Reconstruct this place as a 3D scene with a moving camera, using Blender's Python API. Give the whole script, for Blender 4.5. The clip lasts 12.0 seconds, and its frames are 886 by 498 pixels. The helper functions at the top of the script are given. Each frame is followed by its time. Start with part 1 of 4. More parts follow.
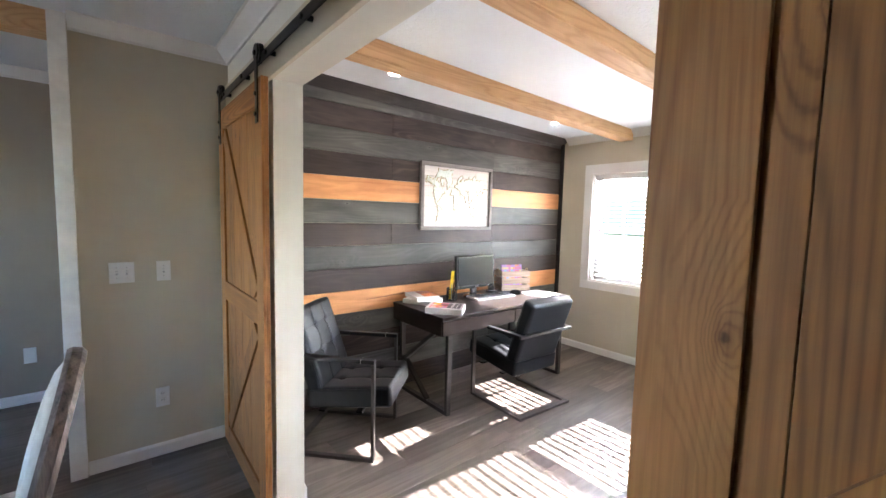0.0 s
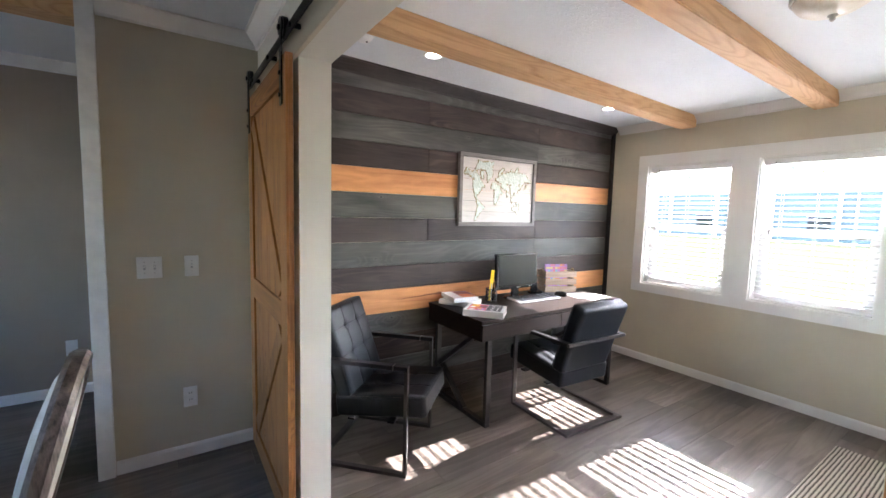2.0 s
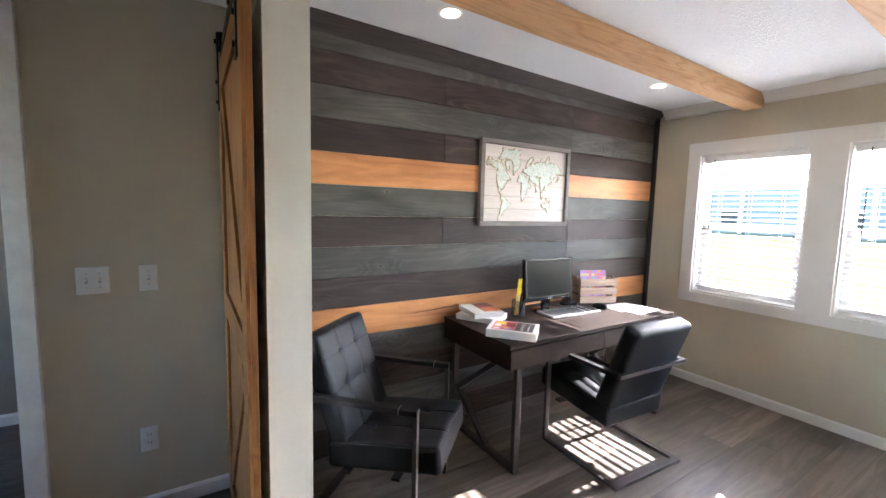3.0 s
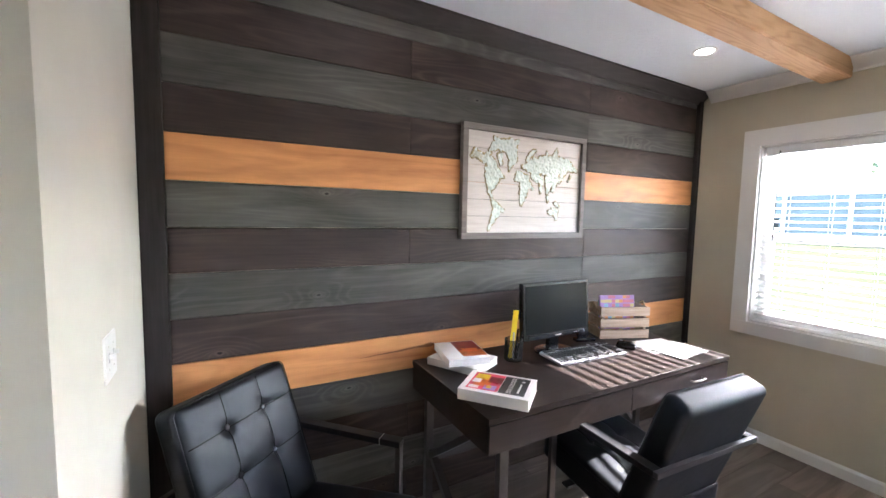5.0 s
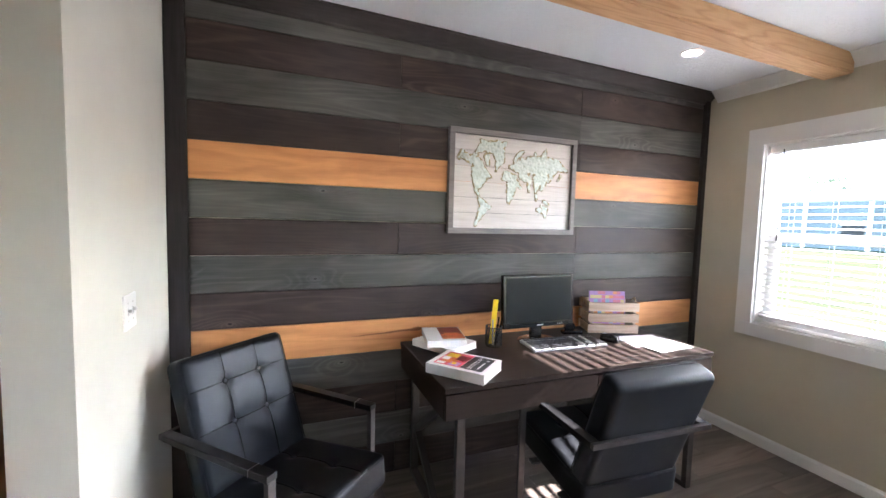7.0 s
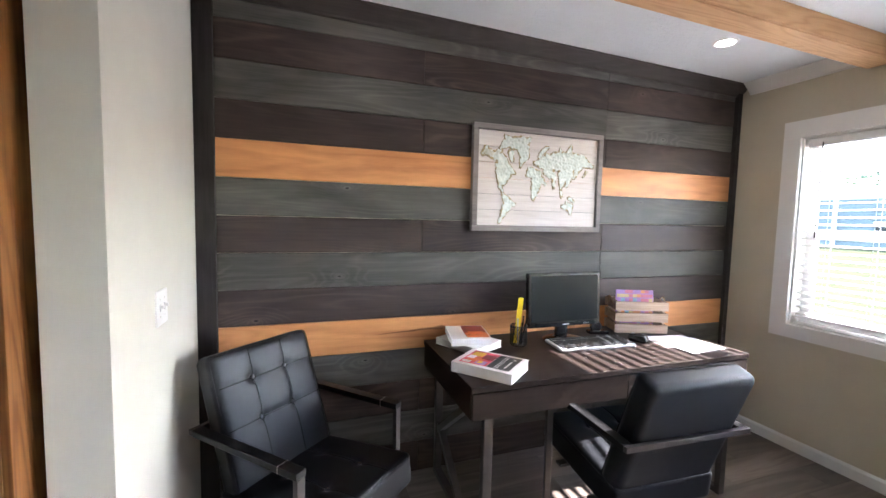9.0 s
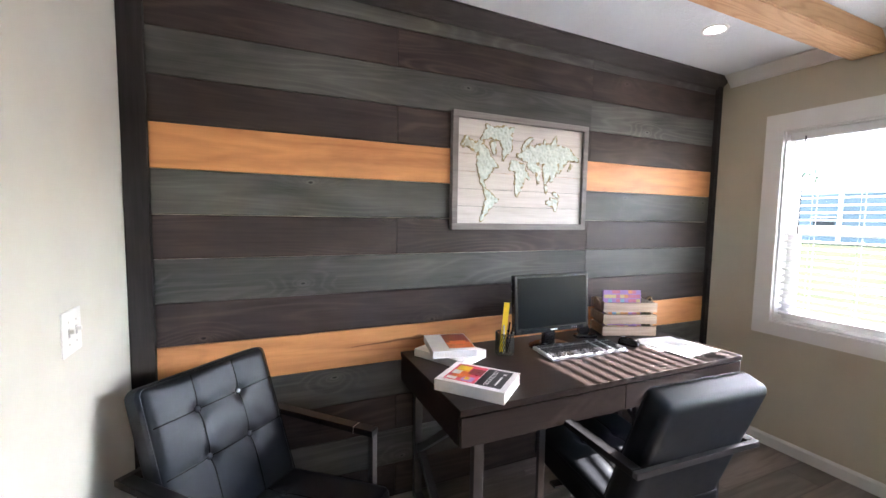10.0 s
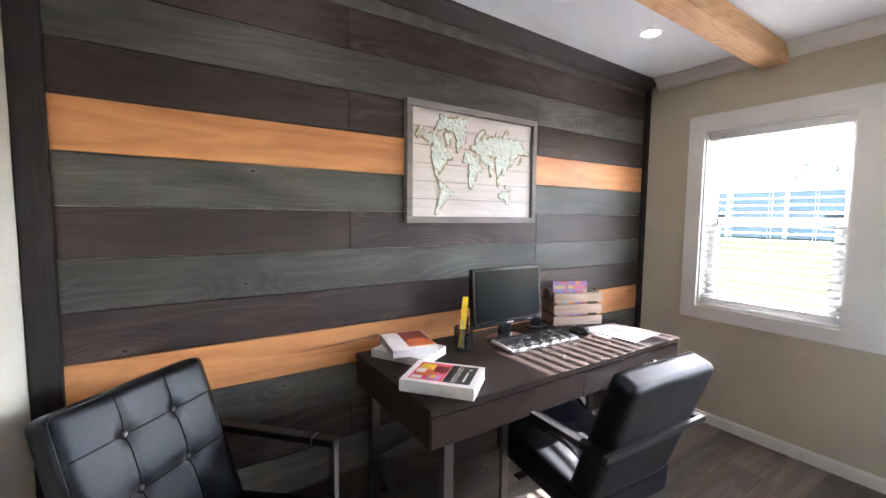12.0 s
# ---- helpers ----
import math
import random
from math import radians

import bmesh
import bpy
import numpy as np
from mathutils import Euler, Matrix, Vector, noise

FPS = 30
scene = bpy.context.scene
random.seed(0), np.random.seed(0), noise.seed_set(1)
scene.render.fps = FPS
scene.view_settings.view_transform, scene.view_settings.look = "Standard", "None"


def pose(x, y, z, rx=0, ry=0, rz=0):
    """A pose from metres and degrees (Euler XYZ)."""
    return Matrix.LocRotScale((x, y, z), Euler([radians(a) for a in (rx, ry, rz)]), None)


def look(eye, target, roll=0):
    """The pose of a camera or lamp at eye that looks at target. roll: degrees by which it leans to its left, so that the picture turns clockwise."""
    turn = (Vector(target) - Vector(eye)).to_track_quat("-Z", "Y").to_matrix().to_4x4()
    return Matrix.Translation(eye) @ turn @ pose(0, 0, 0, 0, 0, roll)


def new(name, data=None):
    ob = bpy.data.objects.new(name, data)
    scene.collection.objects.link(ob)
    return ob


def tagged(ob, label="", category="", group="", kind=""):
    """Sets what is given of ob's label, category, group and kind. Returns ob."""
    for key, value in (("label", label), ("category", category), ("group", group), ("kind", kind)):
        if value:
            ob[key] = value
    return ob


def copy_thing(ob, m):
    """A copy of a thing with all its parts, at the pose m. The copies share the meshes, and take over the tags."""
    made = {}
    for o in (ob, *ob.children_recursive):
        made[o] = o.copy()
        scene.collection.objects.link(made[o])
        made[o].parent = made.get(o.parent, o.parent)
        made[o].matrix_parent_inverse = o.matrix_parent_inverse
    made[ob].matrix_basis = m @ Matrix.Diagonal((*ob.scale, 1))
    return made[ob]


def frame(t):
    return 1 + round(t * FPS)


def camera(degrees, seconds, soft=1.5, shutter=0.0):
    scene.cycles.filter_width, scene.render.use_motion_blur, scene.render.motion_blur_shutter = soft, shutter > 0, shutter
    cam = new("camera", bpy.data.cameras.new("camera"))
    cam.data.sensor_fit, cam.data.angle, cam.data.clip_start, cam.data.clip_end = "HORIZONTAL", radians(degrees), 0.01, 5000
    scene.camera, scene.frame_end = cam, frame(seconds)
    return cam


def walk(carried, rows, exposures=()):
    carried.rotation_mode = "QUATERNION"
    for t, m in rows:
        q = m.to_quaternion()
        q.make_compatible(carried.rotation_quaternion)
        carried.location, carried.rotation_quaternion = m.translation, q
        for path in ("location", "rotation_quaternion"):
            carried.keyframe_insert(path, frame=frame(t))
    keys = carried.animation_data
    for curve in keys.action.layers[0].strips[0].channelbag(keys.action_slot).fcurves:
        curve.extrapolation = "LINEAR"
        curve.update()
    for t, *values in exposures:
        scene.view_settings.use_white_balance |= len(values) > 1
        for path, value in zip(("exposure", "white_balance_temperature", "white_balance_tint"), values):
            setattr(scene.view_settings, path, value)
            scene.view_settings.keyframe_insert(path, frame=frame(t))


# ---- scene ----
cam = camera(95.0, 12.0)
PATH = [
    (0, (0.317, 0.216, 1.518), (1.575, 1.762, 1.352), 1.4),
    (0.5, (0.305, 0.251, 1.516), (1.551, 1.807, 1.349), 1.3),
    (1, (0.305, 0.291, 1.512), (1.526, 1.865, 1.345), 1.2),
    (1.5, (0.358, 0.313, 1.507), (1.529, 1.925, 1.332), 1.5),
    (2, (0.444, 0.413, 1.491), (1.559, 2.064, 1.311), 1.5),
    (2.5, (0.542, 0.663, 1.498), (1.623, 2.335, 1.312), 1.4),
    (3, (0.714, 0.86, 1.494), (1.769, 2.548, 1.298), 1.4),
    (3.5, (0.897, 1.015, 1.515), (1.934, 2.714, 1.321), 1.2),
    (5.5, (1.446, 1.321, 1.487), (2.346, 3.101, 1.337), 1.1),
    (6, (1.526, 1.194, 1.459), (2.37, 3.002, 1.318), 1.1),
    (6.5, (1.532, 1.127, 1.454), (2.321, 2.959, 1.31), 1.4),
    (7, (1.545, 0.969, 1.456), (2.278, 2.824, 1.315), 1.5),
    (9, (1.513, 1.007, 1.442), (2.173, 2.89, 1.297), 1.3),
    (9.5, (1.498, 1.135, 1.448), (2.225, 2.992, 1.3), 1.1),
    (10, (1.54, 1.233, 1.444), (2.347, 3.056, 1.289), 0.9),
    (10.5, (1.583, 1.288, 1.433), (2.467, 3.074, 1.261), 1.0),
    (11, (1.593, 1.334, 1.42), (2.549, 3.084, 1.263), 0.7),
    (11.5, (1.548, 1.366, 1.416), (2.573, 3.076, 1.261), 0.6),
    (12, (1.473, 1.349, 1.417), (2.567, 3.016, 1.257), 0.6),
]
walk(cam, [(t, look(eye, target, roll)) for t, eye, target, roll in PATH], [(0.0, 5.84, 6200, 18), (0.5, 5.7, 6000, 18), (1.0, 5.53, 5950, 18), (1.5, 5.43, 6050, 18), (2.5, 5.27, 6150, 18), (3.5, 5.24, 6150, 18), (5.5, 5.08, 6050, 18), (12.0, 5.1, 6100, 19)])
def ceil_z(x):
    """The ceiling rises a little from the window wall inwards and lies flat over the hall."""
    return 2.44 + 0.019 * (4.45 - max(x, 1.3))


# ---- light ----
SUN_EL, SUN_SLOPE = 31.6, -0.06
world = bpy.data.worlds.new("sky")
scene.world = world
world.use_nodes = True
wn = world.node_tree.nodes
sky = wn.new("ShaderNodeTexSky")
sky.sky_type = "NISHITA"
sky.sun_disc = False
sky.sun_elevation = radians(SUN_EL)
sky.sun_rotation = radians(90 + 3.5)
wn["Background"].inputs["Strength"].default_value = 0.14
world.node_tree.links.new(sky.outputs[0], wn["Background"].inputs["Color"])

sun_data = bpy.data.lights.new("sun", "SUN")
sun_data.energy = 2.4
sun_data.angle = radians(0.5)
sun_data.color = (1.0, 0.95, 0.88)
sun = new("sun", sun_data)
sun.matrix_world = look((30, 30 * SUN_SLOPE, 30 * math.tan(radians(SUN_EL))), (0, 0, 0))


# ---- materials ----
class Nodes:
    """A small shorthand for building node trees."""

    def __init__(self, name):
        self.mat = bpy.data.materials.new(name)
        self.mat.use_nodes = True
        self.t = self.mat.node_tree
        self.bsdf = self.t.nodes["Principled BSDF"]

    def node(self, kind, **ins):
        n = self.t.nodes.new(kind)
        for k, v in ins.items():
            self.put(n.inputs[k.replace("_", " ")], v)
        return n

    def put(self, socket, v):
        if isinstance(v, bpy.types.NodeSocket):
            self.t.links.new(v, socket)
        else:
            socket.default_value = v

    def math(self, op, a, b=0.0, c=0.0):
        n = self.t.nodes.new("ShaderNodeMath")
        n.operation = op
        for i, v in enumerate((a, b, c)):
            self.put(n.inputs[i], v)
        return n.outputs[0]

    def coords(self, scale, jitter=True):
        tc = self.t.nodes.new("ShaderNodeTexCoord")
        out = tc.outputs["Object"]
        if jitter:
            info = self.t.nodes.new("ShaderNodeObjectInfo")
            comb = self.t.nodes.new("ShaderNodeCombineXYZ")
            for i, f in enumerate((37.0, 53.0, 71.0)):
                self.put(comb.inputs[i], self.math("MULTIPLY", info.outputs["Random"], f))
            add = self.t.nodes.new("ShaderNodeVectorMath")
            self.put(add.inputs[0], out)
            self.put(add.inputs[1], comb.outputs[0])
            out = add.outputs[0]
        mp = self.t.nodes.new("ShaderNodeVectorMath")
        mp.operation = "MULTIPLY"
        self.put(mp.inputs[0], out)
        mp.inputs[1].default_value = scale
        return mp.outputs[0]

    def noise(self, vec, scale=1.0, detail=3.0, rough=0.5, distort=0.0):
        n = self.node("ShaderNodeTexNoise", Vector=vec, Scale=scale, Detail=detail, Roughness=rough, Distortion=distort)
        return n.outputs[0]

    def knots(self, axis, a, b):
        """Cells on the face of a board that runs along the given axis: the distance to the nearest heart, and a random shade."""
        sep = self.node("ShaderNodeSeparateXYZ", Vector=self.coords((1, 1, 1)))
        flat = self.t.nodes.new("ShaderNodeCombineXYZ")
        self.put(flat.inputs[0], self.math("MULTIPLY", sep.outputs[axis.upper()], a))
        self.put(flat.inputs[1], self.math("MULTIPLY", sep.outputs["Y" if axis == "z" else "Z"], b))
        vor = self.t.nodes.new("ShaderNodeTexVoronoi")
        vor.voronoi_dimensions = "2D"
        vor.inputs["Scale"].default_value = 1.0
        self.put(vor.inputs["Vector"], flat.outputs[0])
        return vor.outputs["Distance"], vor.outputs["Color"]

    def ramp(self, fac, stops):
        n = self.t.nodes.new("ShaderNodeValToRGB")
        self.put(n.inputs[0], fac)
        e = n.color_ramp.elements
        while len(e) < len(stops):
            e.new(0.5)
        for el, (p, c) in zip(e, stops):
            el.position = p
            el.color = (*c, 1) if len(c) == 3 else c
        return n.outputs[0]

    def mix(self, fac, a, b, mode="MIX"):
        n = self.t.nodes.new("ShaderNodeMix")
        n.data_type = "RGBA"
        n.blend_type = mode
        self.put(n.inputs[0], fac)
        self.put(n.inputs[6], a if isinstance(a, bpy.types.NodeSocket) else (*a, 1))
        self.put(n.inputs[7], b if isinstance(b, bpy.types.NodeSocket) else (*b, 1))
        return n.outputs[2]

    def bump(self, height, strength, distance=0.002):
        n = self.node("ShaderNodeBump", Height=height, Strength=strength, Distance=distance)
        self.put(self.bsdf.inputs["Normal"], n.outputs[0])

    def done(self, colour=None, rough=0.5, metal=0.0, spec=None):
        if colour is not None:
            self.put(self.bsdf.inputs["Base Color"], colour if isinstance(colour, bpy.types.NodeSocket) else (*colour, 1))
        self.put(self.bsdf.inputs["Roughness"], rough)
        self.bsdf.inputs["Metallic"].default_value = metal
        if spec is not None:
            self.bsdf.inputs["Specular IOR Level"].default_value = spec
        return self.mat


def along(axis, a, b):
    return tuple(a if c == axis else b for c in "xyz")


def wood(name, dark, light, axis="x", rings=90.0, lines=-0.2, rough=0.55, knots=0.5, vary=0.2, bump=0.3, loop=1.6, blotch=0.25, grain=0.9, spec=0.4, streak=False):
    """Sawn wood: thin contour-like growth lines, fine streaks, blotches and knots."""
    m = Nodes(name)
    low = m.noise(m.coords(along(axis, 0.55 * loop, 5.0)), 1.0, 2.0, 0.45, 0.35)
    ring = m.math("MULTIPLY_ADD", m.math("SINE", m.math("MULTIPLY", low, rings)), 0.5, 0.5)
    ring = m.math("POWER", ring, 3.0)
    fine = m.noise(m.coords(along(axis, 5.0, 200.0)), 1.0, 5.0, 0.72)
    mid = m.noise(m.coords(along(axis, 2.5, 46.0)), 1.0, 3.0, 0.6)
    blot = m.noise(m.coords(along(axis, 1.5, 9.0)), 1.0, 4.0, 0.6, 0.35)
    away, shade = m.knots(axis, 2.0, 3.6)
    knot = m.ramp(away, [(0.0, (1, 1, 1)), (0.045, (0.7, 0.7, 0.7)), (0.06, (0.25, 0.25, 0.25)), (0.13, (0, 0, 0))])
    gate = m.math("GREATER_THAN", shade, 0.62)
    knot = m.math("MULTIPLY", m.math("MULTIPLY", knot, gate), knots)
    f = m.math("MULTIPLY_ADD", m.math("SUBTRACT", fine, 0.5), grain, 0.5)
    f = m.math("ADD", f, m.math("MULTIPLY", m.math("SUBTRACT", mid, 0.5), grain * 0.8))
    f = m.math("ADD", f, m.math("MULTIPLY", m.math("SUBTRACT", blot, 0.5), 2 * blotch))
    f = m.math("ADD", f, m.math("MULTIPLY", ring, lines))
    col = m.ramp(f, [(0.1, dark), (0.9, light)])
    info = m.t.nodes.new("ShaderNodeObjectInfo")
    hsv = m.node("ShaderNodeHueSaturation", Color=col, Value=m.math("MULTIPLY_ADD", info.outputs["Random"], vary, 1.0 - vary / 2))
    col = m.mix(knot, hsv.outputs[0], tuple(c * 0.3 for c in dark))
    if streak:
        at = m.coords((1, 1, 1), False)
        sep = m.node("ShaderNodeSeparateXYZ", Vector=at)
        wave = m.math("MULTIPLY", m.math("SUBTRACT", m.noise(m.coords((5, 30, 30), False), 1.0, 3.0), 0.5), 0.022)
        run = m.math("DIVIDE", m.math("ADD", sep.outputs["X"], 0.93), 0.42)
        off = m.math("ABSOLUTE", m.math("ADD", m.math("SUBTRACT", sep.outputs["Z"], m.math("MULTIPLY_ADD", run, 0.022, 0.002)), wave))
        wide = m.ramp(run, [(0.0, (0, 0, 0)), (0.3, (0.25, 0.25, 0.25)), (0.8, (0.45, 0.45, 0.45)), (0.93, (1, 1, 1)), (1.0, (0, 0, 0))])
        mask = m.math("SUBTRACT", 1.0, m.math("DIVIDE", off, m.math("MULTIPLY_ADD", wide, 0.016, 0.0001)))
        mask = m.math("MULTIPLY", m.math("MAXIMUM", m.math("MINIMUM", m.math("MULTIPLY", mask, 2.0), 1.0), 0.0), 0.8)
        col = m.mix(mask, col, tuple(c * 0.3 for c in dark))
    m.bump(m.math("ADD", fine, m.math("MULTIPLY", ring, 0.4)), bump, 0.0012)
    return m.done(col, m.math("MULTIPLY_ADD", fine, 0.25, rough - 0.12), 0.0, spec)


def stained(name, dark, light, lines=0.3, vary=0.2, rough=0.6, spec=0.3, axis="x", rings=105.0, least=0.12, rim_light=0.7, some=0.66, cloudy=1.1, run=0.85):
    """Stained softwood boards along one axis: cathedral growth lines, cloudy stain and a few small knots with paler rims."""
    m = Nodes(name)
    away, shade = m.knots(axis, 2.0, 4.2)
    away = m.math("ADD", away, m.math("MULTIPLY", m.math("SUBTRACT", m.noise(m.coords((40, 60, 60)), 1.0, 2.0), 0.5), 0.03))
    pick = m.math("GREATER_THAN", shade, some)
    eye = m.math("MULTIPLY", pick, m.ramp(away, [(0.0, (1, 1, 1)), (0.1, (0.45, 0.45, 0.45)), (0.32, (0, 0, 0))]))
    field = m.math("ADD", m.noise(m.coords(along(axis, run, 6.0)), 1.0, 1.5, 0.4, 0.25), m.math("MULTIPLY", eye, 0.3))
    ring = m.math("POWER", m.math("MULTIPLY_ADD", m.math("SINE", m.math("MULTIPLY", field, rings)), 0.5, 0.5), 2.5)
    gate = m.ramp(m.noise(m.coords(along(axis, 1.1, 5.0)), 1.0, 2.0), [(0.42, (least, least, least)), (0.62, (1, 1, 1))])
    ring = m.math("MULTIPLY", ring, m.math("MAXIMUM", gate, m.math("MULTIPLY", eye, 0.9)))
    fine = m.noise(m.coords(along(axis, 3.0, 170.0)), 1.0, 3.0, 0.6)
    cloud = m.noise(m.coords(along(axis, 1.7, 6.5)), 1.0, 4.0, 0.55, 0.5)
    f = m.math("ADD", m.math("MULTIPLY_ADD", m.math("SUBTRACT", fine, 0.5), 0.45, 0.42), m.math("MULTIPLY", m.math("SUBTRACT", cloud, 0.5), cloudy))
    f = m.math("ADD", f, m.math("MULTIPLY", m.math("SUBTRACT", ring, 0.2), lines))
    rim = m.math("MULTIPLY", pick, m.ramp(away, [(0.012, (0, 0, 0)), (0.024, (0.55, 0.55, 0.55)), (0.05, (0.16, 0.16, 0.16)), (0.13, (0, 0, 0))]))
    heart = m.math("MULTIPLY", pick, m.ramp(away, [(0.0, (0.9, 0.9, 0.9)), (0.014, (0.7, 0.7, 0.7)), (0.024, (0, 0, 0))]))
    f = m.math("ADD", f, m.math("MULTIPLY", rim, rim_light))
    col = m.ramp(f, [(0.05, dark), (0.95, light)])
    info = m.t.nodes.new("ShaderNodeObjectInfo")
    hsv = m.node("ShaderNodeHueSaturation", Color=col, Value=m.math("MULTIPLY_ADD", info.outputs["Random"], vary, 1.0 - vary / 2))
    m.bump(m.math("ADD", m.math("MULTIPLY", fine, 0.5), m.math("MULTIPLY", ring, 0.5)), 0.22, 0.001)
    return m.done(m.mix(heart, hsv.outputs[0], tuple(c * 0.35 for c in dark)), m.math("MULTIPLY_ADD", fine, 0.2, rough - 0.1), 0.0, spec)


def painted(name, colour, rough=0.5, grain=220.0, bump=0.12, blotch=0.06, scale=1.7):
    m = Nodes(name)
    n = m.noise(m.coords((1, 1, 1), False), scale, 4.0, 0.6)
    fine = m.noise(m.coords((1, 1, 1), False), grain, 2.0, 0.5)
    lo = tuple(c * (1 - blotch) for c in colour)
    hi = tuple(min(1, c * (1 + blotch)) for c in colour)
    m.bump(fine, bump, 0.0012)
    return m.done(m.ramp(n, [(0.3, lo), (0.7, hi)]), rough)


def plain(name, colour, rough=0.5, metal=0.0, bump=0.0, grain=300.0, spec=None, wear=0.12):
    m = Nodes(name)
    n = m.noise(m.coords((1, 1, 1)), 26.0, 5.0, 0.65)
    lo = tuple(c * (1 - wear) for c in colour)
    hi = tuple(min(1, c * (1 + wear)) for c in colour)
    if bump:
        m.bump(m.noise(m.coords((1, 1, 1)), grain, 3.0, 0.6), bump, 0.001)
    return m.done(m.ramp(n, [(0.3, lo), (0.7, hi)]), m.math("MULTIPLY_ADD", n, 0.16, rough - 0.08), metal, spec)


def ceiling_material():
    m = Nodes("textured_white_ceiling")
    v = m.coords((1, 1, 1), False)
    a = m.noise(v, 42.0, 3.0, 0.55, 0.8)
    stip = m.ramp(a, [(0.5, (0, 0, 0)), (0.62, (1, 1, 1))])
    m.bump(m.math("ADD", m.math("MULTIPLY", stip, 1.0), m.math("MULTIPLY", m.noise(v, 160.0, 2.0), 0.3)), 0.5, 0.004)
    return m.done(m.ramp(m.noise(v, 1.3, 3.0), [(0.3, (0.76, 0.80, 0.84)), (0.7, (0.81, 0.85, 0.88))]), 0.85)


def leather_material():
    m = Nodes("black_leather")
    v = m.coords((1, 1, 1))
    vor = m.node("ShaderNodeTexVoronoi", Vector=v, Scale=420.0)
    wr = m.noise(v, 30.0, 5.0, 0.65, 0.6)
    m.bump(m.math("ADD", m.math("MULTIPLY", vor.outputs["Distance"], 0.5), m.math("MULTIPLY", wr, 1.2)), 0.2, 0.0012)
    # the cool daylight sheen is put into this bluish tint and base
    m.bsdf.inputs["Specular Tint"].default_value = (0.84, 0.92, 1.0, 1.0)
    col = m.ramp(wr, [(0.3, (0.0040, 0.0044, 0.0056)), (0.75, (0.0080, 0.0088, 0.0115))])
    return m.done(col, m.math("MULTIPLY_ADD", wr, 0.16, 0.37), 0.0, 0.33)


def floor_material():
    """Grey-brown vinyl boards, each a different shade."""
    m = Nodes("vinyl_floor_board")
    fine = m.noise(m.coords((3.0, 90.0, 90.0)), 1.0, 4.0, 0.65)
    low = m.noise(m.coords((0.9, 9.0, 9.0)), 1.0, 3.0, 0.55, 0.6)
    ring = m.math("MULTIPLY_ADD", m.math("SINE", m.math("MULTIPLY", low, 26.0)), 0.5, 0.5)
    blot = m.noise(m.coords((1.6, 3.0, 3.0)), 1.0, 3.0)
    f = m.math("ADD", m.math("MULTIPLY", fine, 0.28), m.math("MULTIPLY", ring, 0.15))
    f = m.math("ADD", f, m.math("MULTIPLY_ADD", blot, 0.55, 0.08))
    col = m.ramp(f, [(0.25, (0.06, 0.047, 0.038)), (0.55, (0.135, 0.11, 0.092)), (0.85, (0.235, 0.2, 0.172))])
    info = m.t.nodes.new("ShaderNodeObjectInfo")
    hsv = m.node("ShaderNodeHueSaturation", Color=col, Value=m.math("MULTIPLY_ADD", info.outputs["Random"], 0.55, 0.72))
    m.bump(fine, 0.15, 0.001)
    return m.done(hsv.outputs[0], m.math("MULTIPLY_ADD", fine, 0.2, 0.33), 0.0, 0.5)


def slat_material():
    """White vinyl that lets a little light through."""
    m = Nodes("white_blind_slat")
    m.done((0.70, 0.70, 0.69), 0.45)
    thin = m.node("ShaderNodeBsdfTranslucent", Color=(0.85, 0.83, 0.78, 1))
    both = m.t.nodes.new("ShaderNodeMixShader")
    both.inputs[0].default_value = 0.06
    m.put(both.inputs[1], m.bsdf.outputs[0])
    m.put(both.inputs[2], thin.outputs[0])
    m.put(m.t.nodes["Material Output"].inputs["Surface"], both.outputs[0])
    return m.mat


def glass_material():
    m = Nodes("window_glass")
    m.bsdf.inputs["Transmission Weight"].default_value = 1.0
    m.bsdf.inputs["IOR"].default_value = 1.02
    return m.done((0.97, 0.99, 0.98), 0.0)


def frosted_material():
    m = Nodes("alabaster_glass")
    v = m.coords((1, 1, 1))
    n = m.noise(v, 9.0, 4.0, 0.6, 1.5)
    return m.done(m.ramp(n, [(0.35, (0.72, 0.66, 0.55)), (0.7, (0.86, 0.83, 0.76))]), 0.3)


def glow_material(name, colour, strength):
    m = Nodes(name)
    m.put(m.bsdf.inputs["Emission Color"], (*colour, 1))
    m.bsdf.inputs["Emission Strength"].default_value = strength
    return m.done((0.9, 0.9, 0.88), 0.6)


def rug_material():
    m = Nodes("flat_woven_rug")
    tc = m.coords((1, 1, 1), False)
    sep = m.node("ShaderNodeSeparateXYZ", Vector=tc)
    wob = m.noise(tc, 14.0, 2.0)
    s = m.math("SINE", m.math("MULTIPLY_ADD", sep.outputs["Y"], 330.0, m.math("MULTIPLY", wob, 2.0)))
    fine = m.noise(m.coords((60, 300, 60), False), 1.0, 3.0, 0.7)
    f = m.math("ADD", m.math("MULTIPLY_ADD", s, 0.35, 0.35), m.math("MULTIPLY", fine, 0.5))
    m.bump(s, 0.6, 0.003)
    return m.done(m.ramp(f, [(0.25, (0.06, 0.05, 0.045)), (0.55, (0.4, 0.36, 0.3)), (0.9, (0.6, 0.55, 0.48))]), 0.95)


def fabric_material():
    m = Nodes("pale_linen")
    v = m.coords((1, 1, 1))
    w = m.noise(m.coords((700, 700, 90)), 1.0, 2.0)
    m.bump(w, 0.4, 0.0012)
    return m.done(m.ramp(m.noise(v, 22.0, 3.0), [(0.3, (0.36, 0.335, 0.29)), (0.7, (0.46, 0.435, 0.385))]), 0.9)


